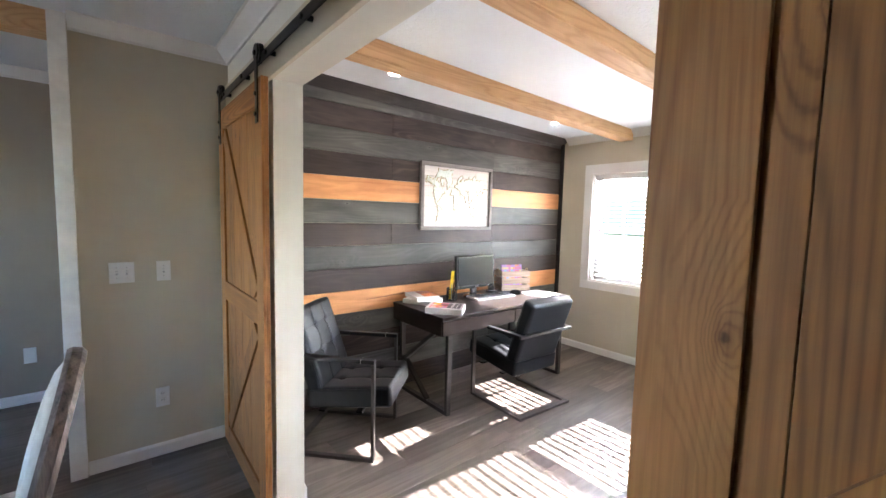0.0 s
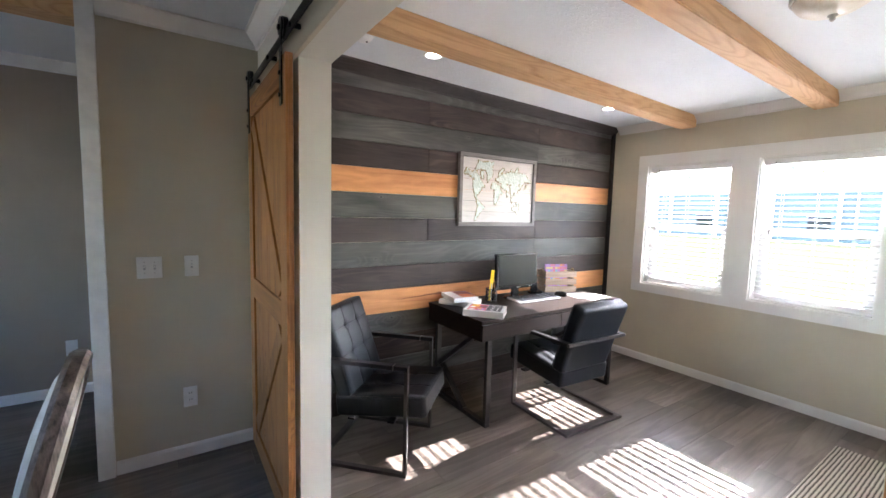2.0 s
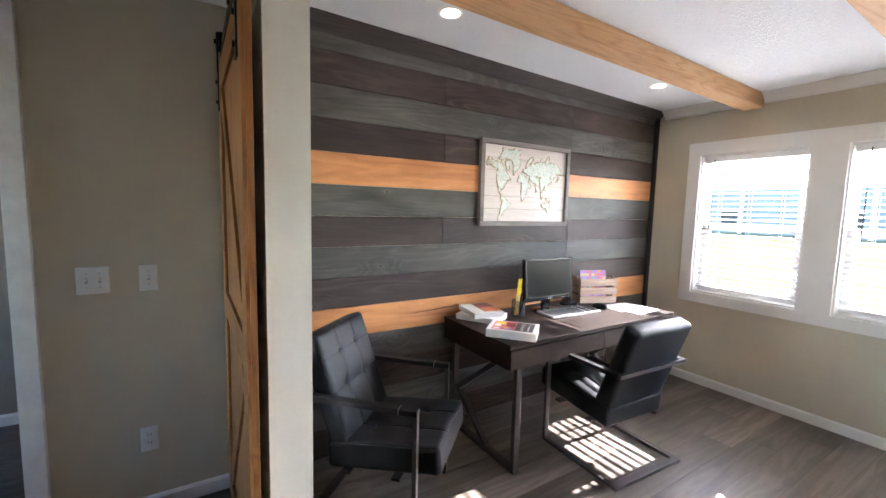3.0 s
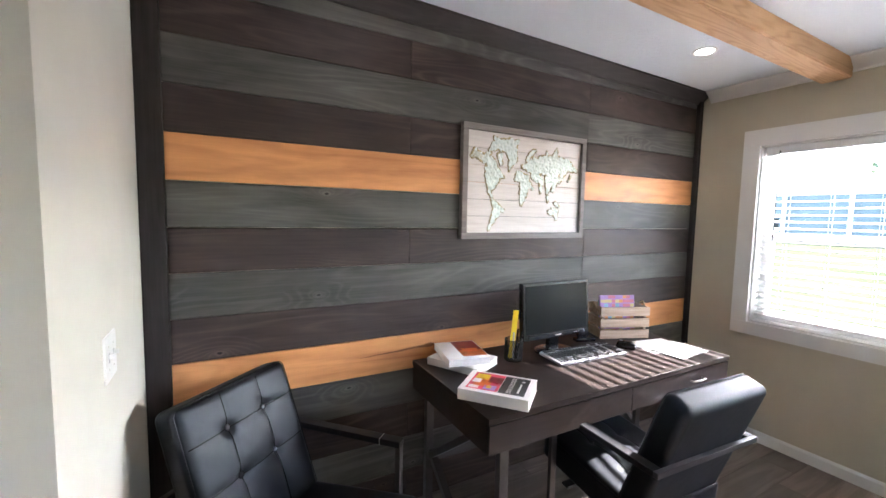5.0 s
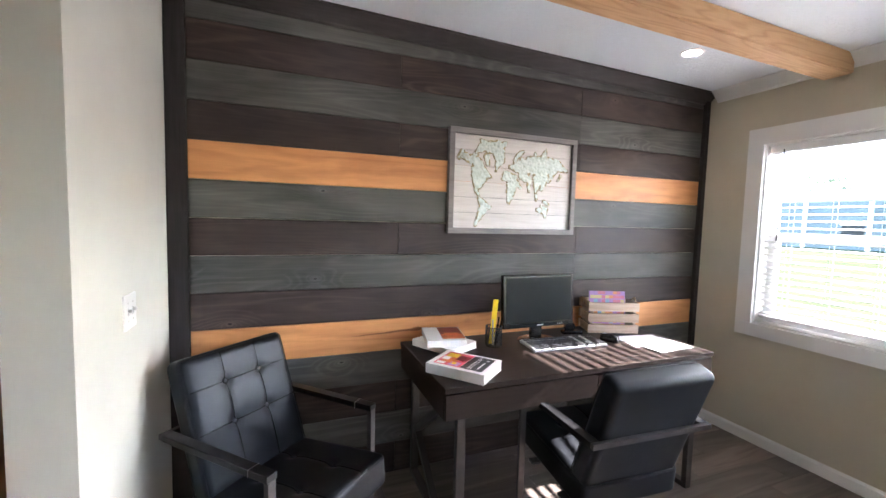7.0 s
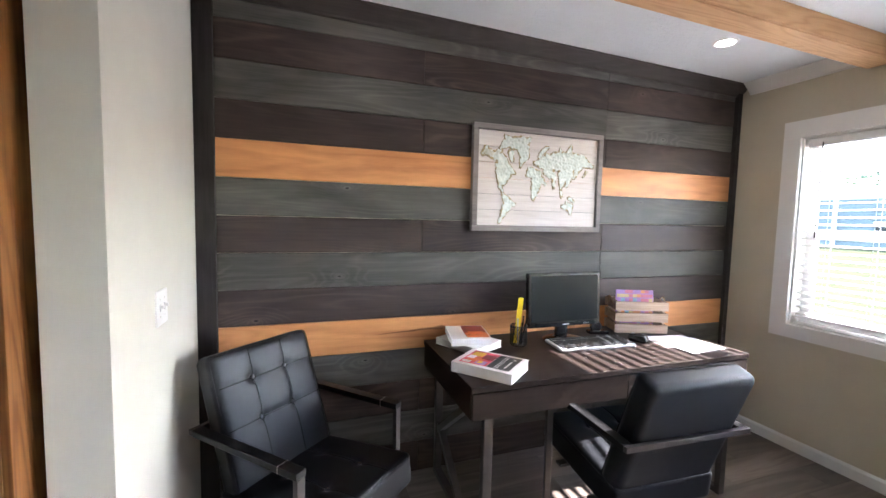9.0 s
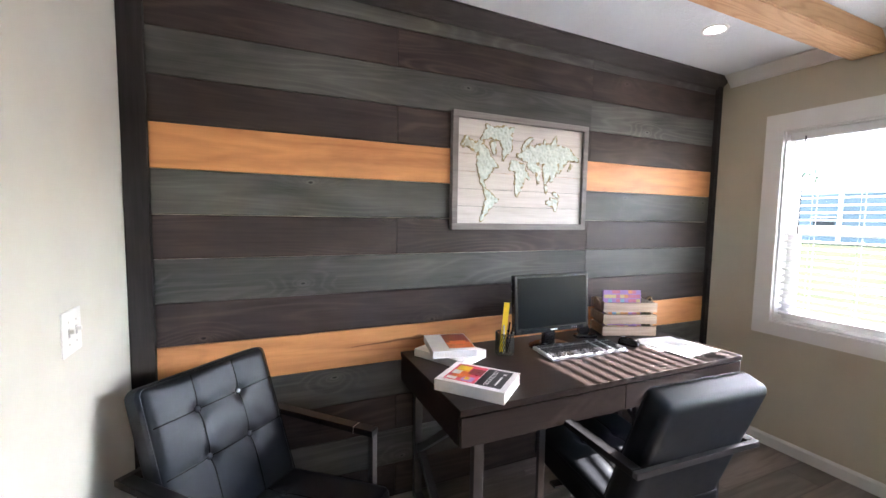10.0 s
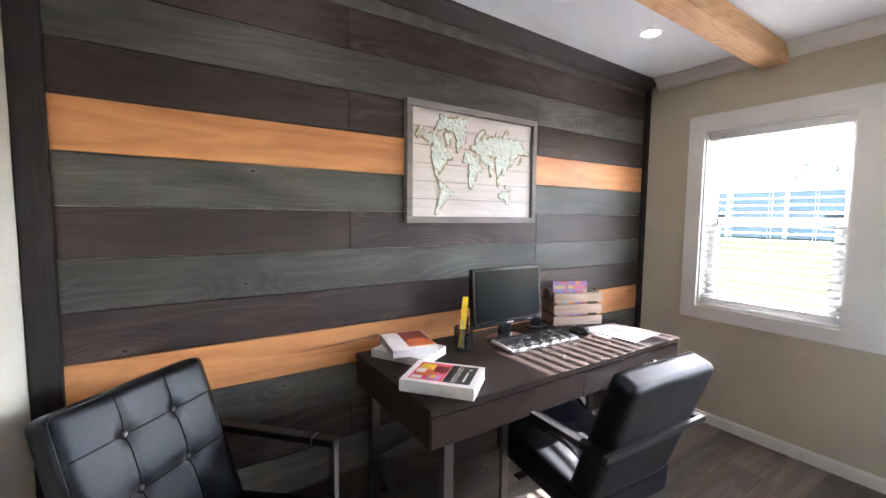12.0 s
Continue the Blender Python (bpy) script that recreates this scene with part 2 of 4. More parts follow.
def patina_material():
    """Verdigris metal with bronze towards its edges and in blotches."""
    m = Nodes("verdigris_metal")
    v = m.coords((1, 1, 1))
    n = m.noise(v, 30.0, 5.0, 0.7)
    g = m.noise(v, 9.0, 3.0, 0.6)
    col = m.ramp(n, [(0.3, (0.5, 0.55, 0.48)), (0.5, (0.66, 0.73, 0.69)), (0.72, (0.82, 0.84, 0.79))])
    col = m.mix(m.ramp(g, [(0.6, (0, 0, 0)), (0.72, (0.8, 0.8, 0.8))]), col, (0.3, 0.25, 0.12))
    m.bump(n, 0.6, 0.003)
    return m.done(col, 0.5, 0.15)


def grass_material():
    m = Nodes("dry_grass")
    v = m.coords((1, 1, 1), False)
    n = m.noise(v, 0.35, 6.0, 0.65)
    return m.done(m.ramp(n, [(0.3, (0.034, 0.040, 0.020)), (0.55, (0.050, 0.052, 0.027)), (0.8, (0.066, 0.062, 0.038))]), 0.95, 0.0, 0.0)


WALL = painted("beige_wall_paint", (0.555, 0.505, 0.39), 0.62)
# paler wall paint: the window light on the partition is put into it
LITWALL = painted("window_lit_partition_paint", (0.67, 0.66, 0.59), 0.6)
# darkened and warmed so the next room's dim light sits in the colour
FARWALL = painted("dimmed_wall_paint", (0.34, 0.285, 0.225), 0.65)
TRIM = painted("white_trim_paint", (0.78, 0.775, 0.75), 0.42, 90.0, 0.05, 0.03)
POST = painted("brushed_white_paint", (0.74, 0.735, 0.70), 0.55, 60.0, 0.35, 0.07, 14.0)
CEIL = ceiling_material()
FLOOR = floor_material()
SUBFLOOR = plain("floor_joint_shadow", (0.03, 0.027, 0.025), 0.8)
DARK = stained("dark_stained_board", (0.0155, 0.0100, 0.0084), (0.096, 0.066, 0.057), 0.3, 0.26, 0.56, 0.32)
GREY = stained("grey_stained_board", (0.033, 0.0328, 0.0290), (0.152, 0.149, 0.130), 0.22, 0.2, 0.56, 0.34)
HONEY = wood("honey_pine_board", (0.40, 0.14, 0.040), (0.86, 0.42, 0.165), "x", 60, -0.1, 0.5, 0.2, 0.1, loop=1.3, blotch=0.55, grain=0.22)
HONEYSTREAK = wood("honey_pine_streaked", (0.40, 0.14, 0.040), (0.86, 0.42, 0.165), "x", 60, -0.1, 0.5, 0.2, 0.1, loop=1.3, blotch=0.5, grain=0.22, streak=True)
DARKTRIM = wood("dark_stained_trim", (0.014, 0.0115, 0.011), (0.04, 0.033, 0.031), "z", 80, 0.1, 0.7, 0.0, 0.1, spec=0.25)
DARKCROWN = wood("dark_stained_crown", (0.026, 0.0205, 0.0195), (0.082, 0.068, 0.064), "x", 80, 0.1, 0.6, 0.0, 0.1, spec=0.3, grain=0.5)
BEAM = wood("light_pine_beam", (0.40, 0.20, 0.080), (0.84, 0.56, 0.31), "x", 110, -0.16, 0.6, 0.15, 0.1, loop=1.2, blotch=0.22, grain=0.3)
DOORV = stained("knotty_pine_upright", (0.110, 0.038, 0.0105), (0.50, 0.230, 0.077), -0.22, 0.22, 0.58, 0.33, "z", 170.0, 0.35, -0.35, 0.55, 0.75, 0.38)
DOORH = stained("knotty_pine_rail", (0.110, 0.038, 0.0105), (0.50, 0.230, 0.077), -0.22, 0.22, 0.58, 0.33, "y", 170.0, 0.35, -0.35, 0.55, 0.75, 0.38)
BLACKMETAL = plain("black_powder_coat", (0.012, 0.012, 0.013), 0.42, 0.4, 0.15)
GUNMETAL = plain("dark_gunmetal", (0.085, 0.08, 0.078), 0.36, 0.75, 0.08)
DESKTOP = wood("espresso_veneer", (0.011, 0.0062, 0.0045), (0.033, 0.0200, 0.0150), "x", 80, -0.1, 0.42, 0.0, 0.06, 0.1, spec=0.3)
LEATHER = leather_material()
BUTTON = plain("leather_button", (0.03, 0.032, 0.038), 0.2, spec=0.7)
SEAM = plain("seam_thread", (0.002, 0.002, 0.0025), 0.8, spec=0.1)
VINYL = plain("white_vinyl", (0.8, 0.8, 0.8), 0.35, 0.0, 0.0, wear=0.03)
SLAT = slat_material()
GLASS = glass_material()
PLATE = plain("white_plastic_plate", (0.78, 0.78, 0.76), 0.35, wear=0.03)
DARKSLOT = plain("dark_slot", (0.05, 0.045, 0.04), 0.6)
BLACKPLASTIC = plain("black_plastic", (0.006, 0.006, 0.007), 0.25, 0.0, 0.05)
SCREEN = Nodes("dark_screen").done((0.006, 0.008, 0.009), 0.24, 0.0, 0.13)
KEYGREY = plain("silver_key_bed", (0.40, 0.41, 0.42), 0.4)
KEYBLACK = plain("black_key", (0.02, 0.02, 0.022), 0.4)
PAPER = plain("white_paper", (0.8, 0.79, 0.78), 0.8, 0.0, 0.1, wear=0.04)
PAGES = plain("book_pages", (0.74, 0.72, 0.70), 0.85, 0.0, 0.5, 900.0, wear=0.06)
REDCOVER = plain("deep_red_cover", (0.26, 0.02, 0.025), 0.3, wear=0.3)
ORANGECOVER = plain("orange_cover", (0.7, 0.16, 0.03), 0.3, wear=0.3)
PINKCOVER = plain("pink_cover", (0.7, 0.06, 0.12), 0.3, wear=0.25)
YELLOW = plain("yellow_plastic", (0.85, 0.6, 0.02), 0.35)
TURQUOISE = plain("turquoise_cover", (0.06, 0.45, 0.5), 0.35, wear=0.3)
LILAC = plain("lilac_cover", (0.45, 0.28, 0.6), 0.35, wear=0.3)
GREENCOVER = plain("green_cover", (0.25, 0.45, 0.12), 0.4, wear=0.3)
BLACKCOVER = plain("black_cover", (0.02, 0.02, 0.022), 0.3)
CRATE = wood("bare_crate_slat", (0.27, 0.18, 0.125), (0.58, 0.45, 0.34), "x", 60, -0.15, 0.75, 0.4, 0.2)
ROPE = plain("jute_rope", (0.36, 0.26, 0.15), 0.9, 0.0, 0.6, 500.0)
FRAMEWOOD = wood("grey_washed_frame", (0.15, 0.13, 0.125), (0.34, 0.31, 0.29), "x", 60, -0.1, 0.7, 0.0, 0.1)
SHIPLAP = wood("whitewashed_board", (0.56, 0.51, 0.48), (0.82, 0.78, 0.75), "x", 60, -0.08, 0.7, 0.0, 0.06)
PATINA = patina_material()
RUG = rug_material()
LINEN = fabric_material()
WORNWOOD = wood("worn_brown_wood", (0.022, 0.016, 0.014), (0.19, 0.145, 0.12), "z", 70, -0.2, 0.5, 0.5, 0.2, blotch=0.6)
FROST = frosted_material()
NICKEL = plain("brushed_nickel", (0.5, 0.48, 0.45), 0.32, 1.0)
LEDGLOW = glow_material("recessed_led", (1.0, 0.95, 0.88), 2.2)
GRASS = grass_material()
TEAL = plain("teal_metal_siding", (0.085, 0.098, 0.092), 0.6, wear=0.2, spec=0.1)
GREYROOF = plain("grey_metal_roof", (0.2, 0.21, 0.22), 0.6)
CLAY = painted("red_clay_drive", (0.17, 0.06, 0.042), 0.95, 9.0, 0.3, 0.25)
# pale sand colour for the unseen ground that reflects sun indoors
SAND = painted("sandy_bounce_ground", (0.36, 0.315, 0.25), 0.95, 5.0, 0.3, 0.2)
BRONZE = plain("bronzed_edge", (0.36, 0.30, 0.16), 0.5, 0.2, 0.4, 200.0, wear=0.45)
LEAF = plain("far_foliage", (0.06, 0.075, 0.035), 0.9, wear=0.4)
BARK = plain("bark", (0.12, 0.09, 0.07), 0.9)


# ---- building helpers ----
def box(bm, x0, x1, y0, y1, z0, z1, bevel=0.0):
    r = bmesh.ops.create_cube(bm, size=1.0)
    vs = r["verts"]
    bmesh.ops.scale(bm, vec=(abs(x1 - x0), abs(y1 - y0), abs(z1 - z0)), verts=vs)
    bmesh.ops.translate(bm, vec=((x0 + x1) / 2, (y0 + y1) / 2, (z0 + z1) / 2), verts=vs)
    if bevel:
        es = list({e for v in vs for e in v.link_edges})
        bmesh.ops.bevel(bm, geom=es, offset=bevel, segments=2, affect="EDGES", profile=0.6)
    return bm


def boxes(*rows, bevel=0.0):
    bm = bmesh.new()
    for r in rows:
        if bevel:
            one = box(bmesh.new(), *r, bevel=bevel)
            me = bpy.data.meshes.new("tmp")
            one.to_mesh(me)
            one.free()
            bm.from_mesh(me)
            bpy.data.meshes.remove(me)
        else:
            box(bm, *r)
    return bm


def beam_between(bm, a, b, w, h, up=(0, 0, 1)):
    """A bar of section w x h from a to b; w lies across, h along up."""
    a, b = Vector(a), Vector(b)
    d = (b - a).normalized()
    side = d.cross(Vector(up)).normalized()
    u = side.cross(d).normalized()
    vs = []
    for p in (a, b):
        for i, j in ((-1, -1), (1, -1), (1, 1), (-1, 1)):
            vs.append(bm.verts.new(p + side * (i * w / 2) + u * (j * h / 2)))
    for f in ((3, 2, 1, 0), (4, 5, 6, 7), (0, 1, 5, 4), (1, 2, 6, 5), (2, 3, 7, 6), (3, 0, 4, 7)):
        bm.faces.new([vs[i] for i in f])
    return bm


def tube(bm, pts, r, seg=8):
    pts = [Vector(p) for p in pts]
    rings = []
    for i, p in enumerate(pts):
        d = (pts[min(i + 1, len(pts) - 1)] - pts[max(i - 1, 0)]).normalized()
        s = d.orthogonal().normalized()
        if rings:
            s = (last - d * last.dot(d)).normalized()
        last = s
        t = d.cross(s)
        rings.append([bm.verts.new(p + (s * math.cos(a) + t * math.sin(a)) * r) for a in [2 * math.pi * k / seg for k in range(seg)]])
    for r0, r1 in zip(rings, rings[1:]):
        for k in range(seg):
            bm.faces.new((r0[k], r0[(k + 1) % seg], r1[(k + 1) % seg], r1[k]))
    bm.faces.new(rings[0][::-1])
    bm.faces.new(rings[-1])
    return bm


def lathe(bm, profile, centre=(0, 0, 0), seg=32):
    """Spins (radius, z) rows about the upright through centre."""
    c = Vector(centre)
    rings = [[bm.verts.new(c + Vector((r * math.cos(a), r * math.sin(a), z))) for a in [2 * math.pi * k / seg for k in range(seg)]] for r, z in profile]
    for r0, r1 in zip(rings, rings[1:]):
        for k in range(seg):
            bm.faces.new((r0[k], r0[(k + 1) % seg], r1[(k + 1) % seg], r1[k]))
    bm.faces.new(rings[0][::-1])
    bm.faces.new(rings[-1])
    return bm


def bent_bar(bm, pts, w, h):
    """One bar of section w (across x) by h, bent through pts in a plane of constant x."""
    pts = [Vector(p) for p in pts]
    rings = []
    for i, p in enumerate(pts):
        d = (pts[min(i + 1, len(pts) - 1)] - pts[max(i - 1, 0)]).normalized()
        u = Vector((1, 0, 0)).cross(d)
        rings.append([bm.verts.new(p + Vector((a * w / 2, 0, 0)) + u * (b * h / 2)) for a, b in ((-1, -1), (1, -1), (1, 1), (-1, 1))])
    for r0, r1 in zip(rings, rings[1:]):
        for k in range(4):
            bm.faces.new((r0[k], r0[(k + 1) % 4], r1[(k + 1) % 4], r1[k]))
    bm.faces.new(rings[0][::-1])
    bm.faces.new(rings[-1])
    return bm


def mesh_of(name, bm, material, smooth=False):
    bmesh.ops.recalc_face_normals(bm, faces=bm.faces)
    me = bpy.data.meshes.new(name)
    bm.to_mesh(me)
    bm.free()
    me.materials.append(material)
    if smooth:
        for p in me.polygons:
            p.use_smooth = True
    return me


def part(name, bm, material, parent, label="", smooth=False):
    ob = new(name, mesh_of(name, bm, material, smooth))
    ob.parent = parent
    return tagged(ob, label)


def thing(name, label, category, at=None, group=""):
    ob = new(name)
    ob.empty_display_size = 0.05
    if at is not None:
        ob.matrix_basis = at
    return tagged(ob, label, category, group)


def structure(name, bm, material, label="", category=""):
    return tagged(new(name, mesh_of(name, bm, material)), label, category or name.split("_")[0], kind="structure")


def piece(name, mesh, at, parent):
    ob = new(name, mesh)
    ob.parent = parent
    ob.matrix_basis = at
    return ob


def sweep(profile, p0, p1, out):
    """A moulding: profile of (out, up) rows run straight from p0 to p1."""
    bm = bmesh.new()
    o = Vector(out)
    ends = [[bm.verts.new(Vector(p) + o * a + Vector((0, 0, b))) for a, b in profile] for p in (p0, p1)]
    n = len(profile)
    for i in range(n):
        bm.faces.new((ends[0][i], ends[0][(i + 1) % n], ends[1][(i + 1) % n], ends[1][i]))
    bm.faces.new(ends[0])
    bm.faces.new(ends[1][::-1])
    return bm


CROWN = [(0, -0.072), (0.012, -0.072), (0.016, -0.06), (0.034, -0.044), (0.06, -0.02), (0.072, -0.008), (0.082, -0.006), (0.082, 0.012), (0, 0.012)]
BASE = [(0, 0), (0.014, 0), (0.014, 0.062), (0.009, 0.07), (0.004, 0.076), (0, 0.076)]

# ---- the shell ----
HALL, OFFICE, WIN, NORTH = 0.915, 1.056, 4.52, 3.175
JN, JS, HEAD = 2.235, 0.468, 2.13

structure("subfloor", boxes((-3.2, 4.66, -2.4, 4.7, -0.2, -0.008)), SUBFLOOR, "dark subfloor under the vinyl boards", "floor")

bm = bmesh.new()
rows = [[bm.verts.new((x, y, z)) for x, z in ((-3.2, ceil_z(-3.2)), (1.3, ceil_z(1.3)), (4.72, ceil_z(4.72)), (4.72, ceil_z(4.72) + 0.12), (-3.2, ceil_z(-3.2) + 0.12))] for y in (-2.4, 4.7)]
for k in range(5):
    bm.faces.new((rows[0][k], rows[0][(k + 1) % 5], rows[1][(k + 1) % 5], rows[1][k]))
for r in rows:
    bm.faces.new(r)
structure("ceiling", bm, CEIL, "white ceiling with a stippled texture", "ceiling")

TOP = 2.62
structure("wall_partition", boxes((HALL, OFFICE, JN, 3.2, 0, TOP), (HALL, OFFICE, JS, JN, HEAD, TOP)), LITWALL,
          "partition with a wide opening, window light put into its paler paint", "wall")
structure("wall_partition_south", boxes((HALL, OFFICE, -2.4, JS, 0, TOP)), WALL, "beige painted partition behind the slid barn door", "wall")
structure("wall_accent_backing", boxes((OFFICE - 0.05, 4.68, NORTH, 3.3, 0, TOP)), WALL, "plain wall behind the stained boards", "wall")
structure("wall_hall", boxes((0.16, 0.95, 3.16, 3.3, 0, TOP)), WALL, "beige painted hall wall with switches", "wall")
W1, W2, W5, SILL, LINTEL = (1.98, 2.73), (1.03, 1.785), (-0.33, 0.42), 0.815, 2.01
structure("wall_window", boxes((WIN, 4.66, -0.5, W5[0], 0, TOP), (WIN, 4.66, W5[1], W2[0], 0, TOP), (WIN, 4.66, *W5, -0.2, SILL), (WIN, 4.66, *W5, LINTEL, TOP), (WIN, 4.66, W1[1], 3.2, 0, TOP), (WIN, 4.66, W2[1], W1[0], 0, TOP),
                               (WIN, 4.66, W2[0], W2[1], -0.2, SILL), (WIN, 4.66, W1[0], W1[1], -0.2, SILL),
                               (WIN, 4.66, W2[0], W2[1], LINTEL, TOP), (WIN, 4.66, W1[0], W1[1], LINTEL, TOP)), WALL,
          "beige painted wall with two windows and an unseen one added for light", "wall")
WS = (2.3, 2.75)
structure("wall_office_south", boxes((OFFICE, WS[0], -0.6, -0.45, 0, TOP), (WS[1], 4.66, -0.6, -0.45, 0, TOP), (WS[0], WS[1], -0.6, -0.45, 0, 1.35), (WS[0], WS[1], -0.6, -0.45, 2.2, TOP)), WALL, "plain beige office wall", "wall")
structure("wall_far_room", boxes((-3.2, 1.0, 4.54, 4.68, 0, TOP)), FARWALL, "wall of the next room, its dim warm light put into the colour", "wall")
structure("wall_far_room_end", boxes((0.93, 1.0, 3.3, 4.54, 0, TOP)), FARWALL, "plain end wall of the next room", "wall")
structure("wall_hall_south", boxes((-3.2, HALL, -2.4, -2.28, 0, TOP)), WALL, "plain beige hall wall", "wall")
WH = (2.05, 2.95)
structure("wall_hall_west", boxes((-3.2, -3.06, -2.3, WH[0], 0, TOP), (-3.2, -3.06, WH[1], 4.6, 0, TOP), (-3.2, -3.06, WH[0], WH[1], 0, 1.0), (-3.2, -3.06, WH[0], WH[1], 2.3, TOP)), WALL,
          "plain beige wall with an unseen window added for light", "wall")


def crown(name, x0, y0, x1, y1, out, material=TRIM, label="white crown moulding"):
    structure(name, sweep(CROWN, (x0, y0, ceil_z(x0)), (x1, y1, ceil_z(x1)), out), material, label, "crown moulding")


crown("trim_crown_accent", OFFICE, 3.155, WIN, 3.155, (0, -1, 0), DARKCROWN, "dark stained crown moulding over the boards")
crown("trim_crown_window", WIN, -0.45, WIN, 3.075, (-1, 0, 0))
crown("trim_crown_office", OFFICE, -0.45, OFFICE, 3.155, (1, 0, 0))
crown("trim_crown_hall", 0.165, 3.16, HALL, 3.16, (0, -1, 0))
crown("trim_crown_partition", HALL, -2.28, HALL, 3.16, (-1, 0, 0))
crown("trim_crown_far", -3.0, 4.54, 0.93, 4.54, (0, -1, 0))


def baseboard(name, p0, p1, out):
    structure(name, sweep(BASE, (*p0, 0), (*p1, 0), out), TRIM, "white painted baseboard", "baseboard")


baseboard("baseboard_window", (WIN, -0.45), (WIN, 3.13), (-1, 0, 0))
baseboard("baseboard_office_north", (OFFICE, JN), (OFFICE, 3.13), (1, 0, 0))
baseboard("baseboard_office_south", (OFFICE, -0.45), (OFFICE, JS), (1, 0, 0))
baseboard("baseboard_hall", (0.165, 3.16), (HALL, 3.16), (0, -1, 0))
baseboard("baseboard_partition", (HALL, JN), (HALL, 3.146), (-1, 0, 0))
baseboard("baseboard_partition_south", (HALL, -2.28), (HALL, JS), (-1, 0, 0))
baseboard("baseboard_far", (-3.0, 4.54), (0.93, 4.54), (0, -1, 0))

# post and header beam of the opening into the next room
structure("trim_post", boxes((0.088, 0.162, 3.13, 3.32, 0, ceil_z(0.12) + 0.02), bevel=0.003), POST, "brushed white post at the end of the wall", "post")
bm = bmesh.new()
beam_between(bm, (-3.0, 3.22, ceil_z(-3.0) - 0.05), (0.088, 3.22, ceil_z(0.1) - 0.05), 0.14, 0.12)
tagged(new("ceiling_beam", mesh_of("ceiling_beam", bm, BEAM)), "pale pine beam over the opening to the next room", "beam")


def office_beam(y0, y1):
    bm = bmesh.new()
    a, b = OFFICE + 0.0, WIN - 0.02
    beam_between(bm, (a, (y0 + y1) / 2, ceil_z(a) - 0.052), (b, (y0 + y1) / 2, ceil_z(b) - 0.052), y1 - y0, 0.112)
    bmesh.ops.recalc_face_normals(bm, faces=bm.faces)
    bmesh.ops.bevel(bm, geom=bm.edges[:], offset=0.006, segments=2, affect="EDGES")
    return tagged(new("ceiling_beam", mesh_of("ceiling_beam", bm, BEAM)), "boxed pale pine beam across the office ceiling", "beam", "ceiling beams")


office_beam(2.30, 2.44)
office_beam(1.335, 1.475)

# ---- windows and blinds ----
def window_unit(name, y0, y1, label):
    """A white vinyl single-hung window set in the wall, with its two panes."""
    w = tagged(new(name), label, "window", kind="structure")
    f = 0.035
    part("jamb_lining", boxes((WIN + 0.002, 4.655, y0 - 0.0, y0 + 0.012, SILL, LINTEL), (WIN + 0.002, 4.655, y1 - 0.012, y1, SILL, LINTEL),
                              (WIN + 0.002, 4.655, y0 + 0.012, y1 - 0.012, LINTEL - 0.012, LINTEL), (WIN + 0.002, 4.655, y0 + 0.012, y1 - 0.012, SILL, SILL + 0.012)), TRIM, w)
    a, b, s, t = y0 + 0.012, y1 - 0.012, SILL + 0.012, LINTEL - 0.012
    part("window_frame", boxes((4.605, 4.65, a, a + f, s, t), (4.605, 4.65, b - f, b, s, t), (4.605, 4.65, a + f, b - f, t - f, t),
                               (4.605, 4.65, a + f, b - f, s, s + f), bevel=0.003), VINYL, w, "white vinyl frame")
    part("meeting_rail", boxes((4.61, 4.645, a + f, b - f, 1.385, 1.43), bevel=0.003), VINYL, w)
    part("lower_sash", boxes((4.603, 4.625, a + f, a + f + 0.03, s + f, 1.385), (4.603, 4.625, b - f - 0.03, b - f, s + f, 1.385),
                             (4.603, 4.625, a + f + 0.03, b - f - 0.03, s + f, s + f + 0.035), bevel=0.002), VINYL, w)
    for z0, z1 in ((s + f, 1.385), (1.43, t - f)):
        p = part("pane", boxes((4.628, 4.632, a + f, b - f, z0, z1)), GLASS, w, "clear glass pane")
        p.visible_shadow = False
    return w


window_unit("window_1", *W1, "white vinyl window beside the stained wall")
window_unit("window_2", *W2, "white vinyl window behind a raised-slat blind")

# unseen extra window, added to throw light on the partition and left boards
window_unit("window_5", *W5, "white vinyl window further along the wall")

casing = tagged(new("window_trim"), "wide flat white casing round both windows", "window trim", kind="structure")
X0, X1 = WIN - 0.02, WIN + 0.004
for n, r in (("casing_head", (0.93, 2.83, LINTEL, 2.118)), ("casing_apron", (0.93, 2.83, 0.728, SILL)), ("casing_side", (W1[1], 2.83, SILL, LINTEL)),
             ("casing_side", (0.93, W2[0], SILL, LINTEL)), ("casing_mullion", (W2[1], W1[0], SILL, LINTEL))):
    part(n, boxes((X0, X1, r[0], r[1], r[2], r[3]), bevel=0.002), TRIM, casing)


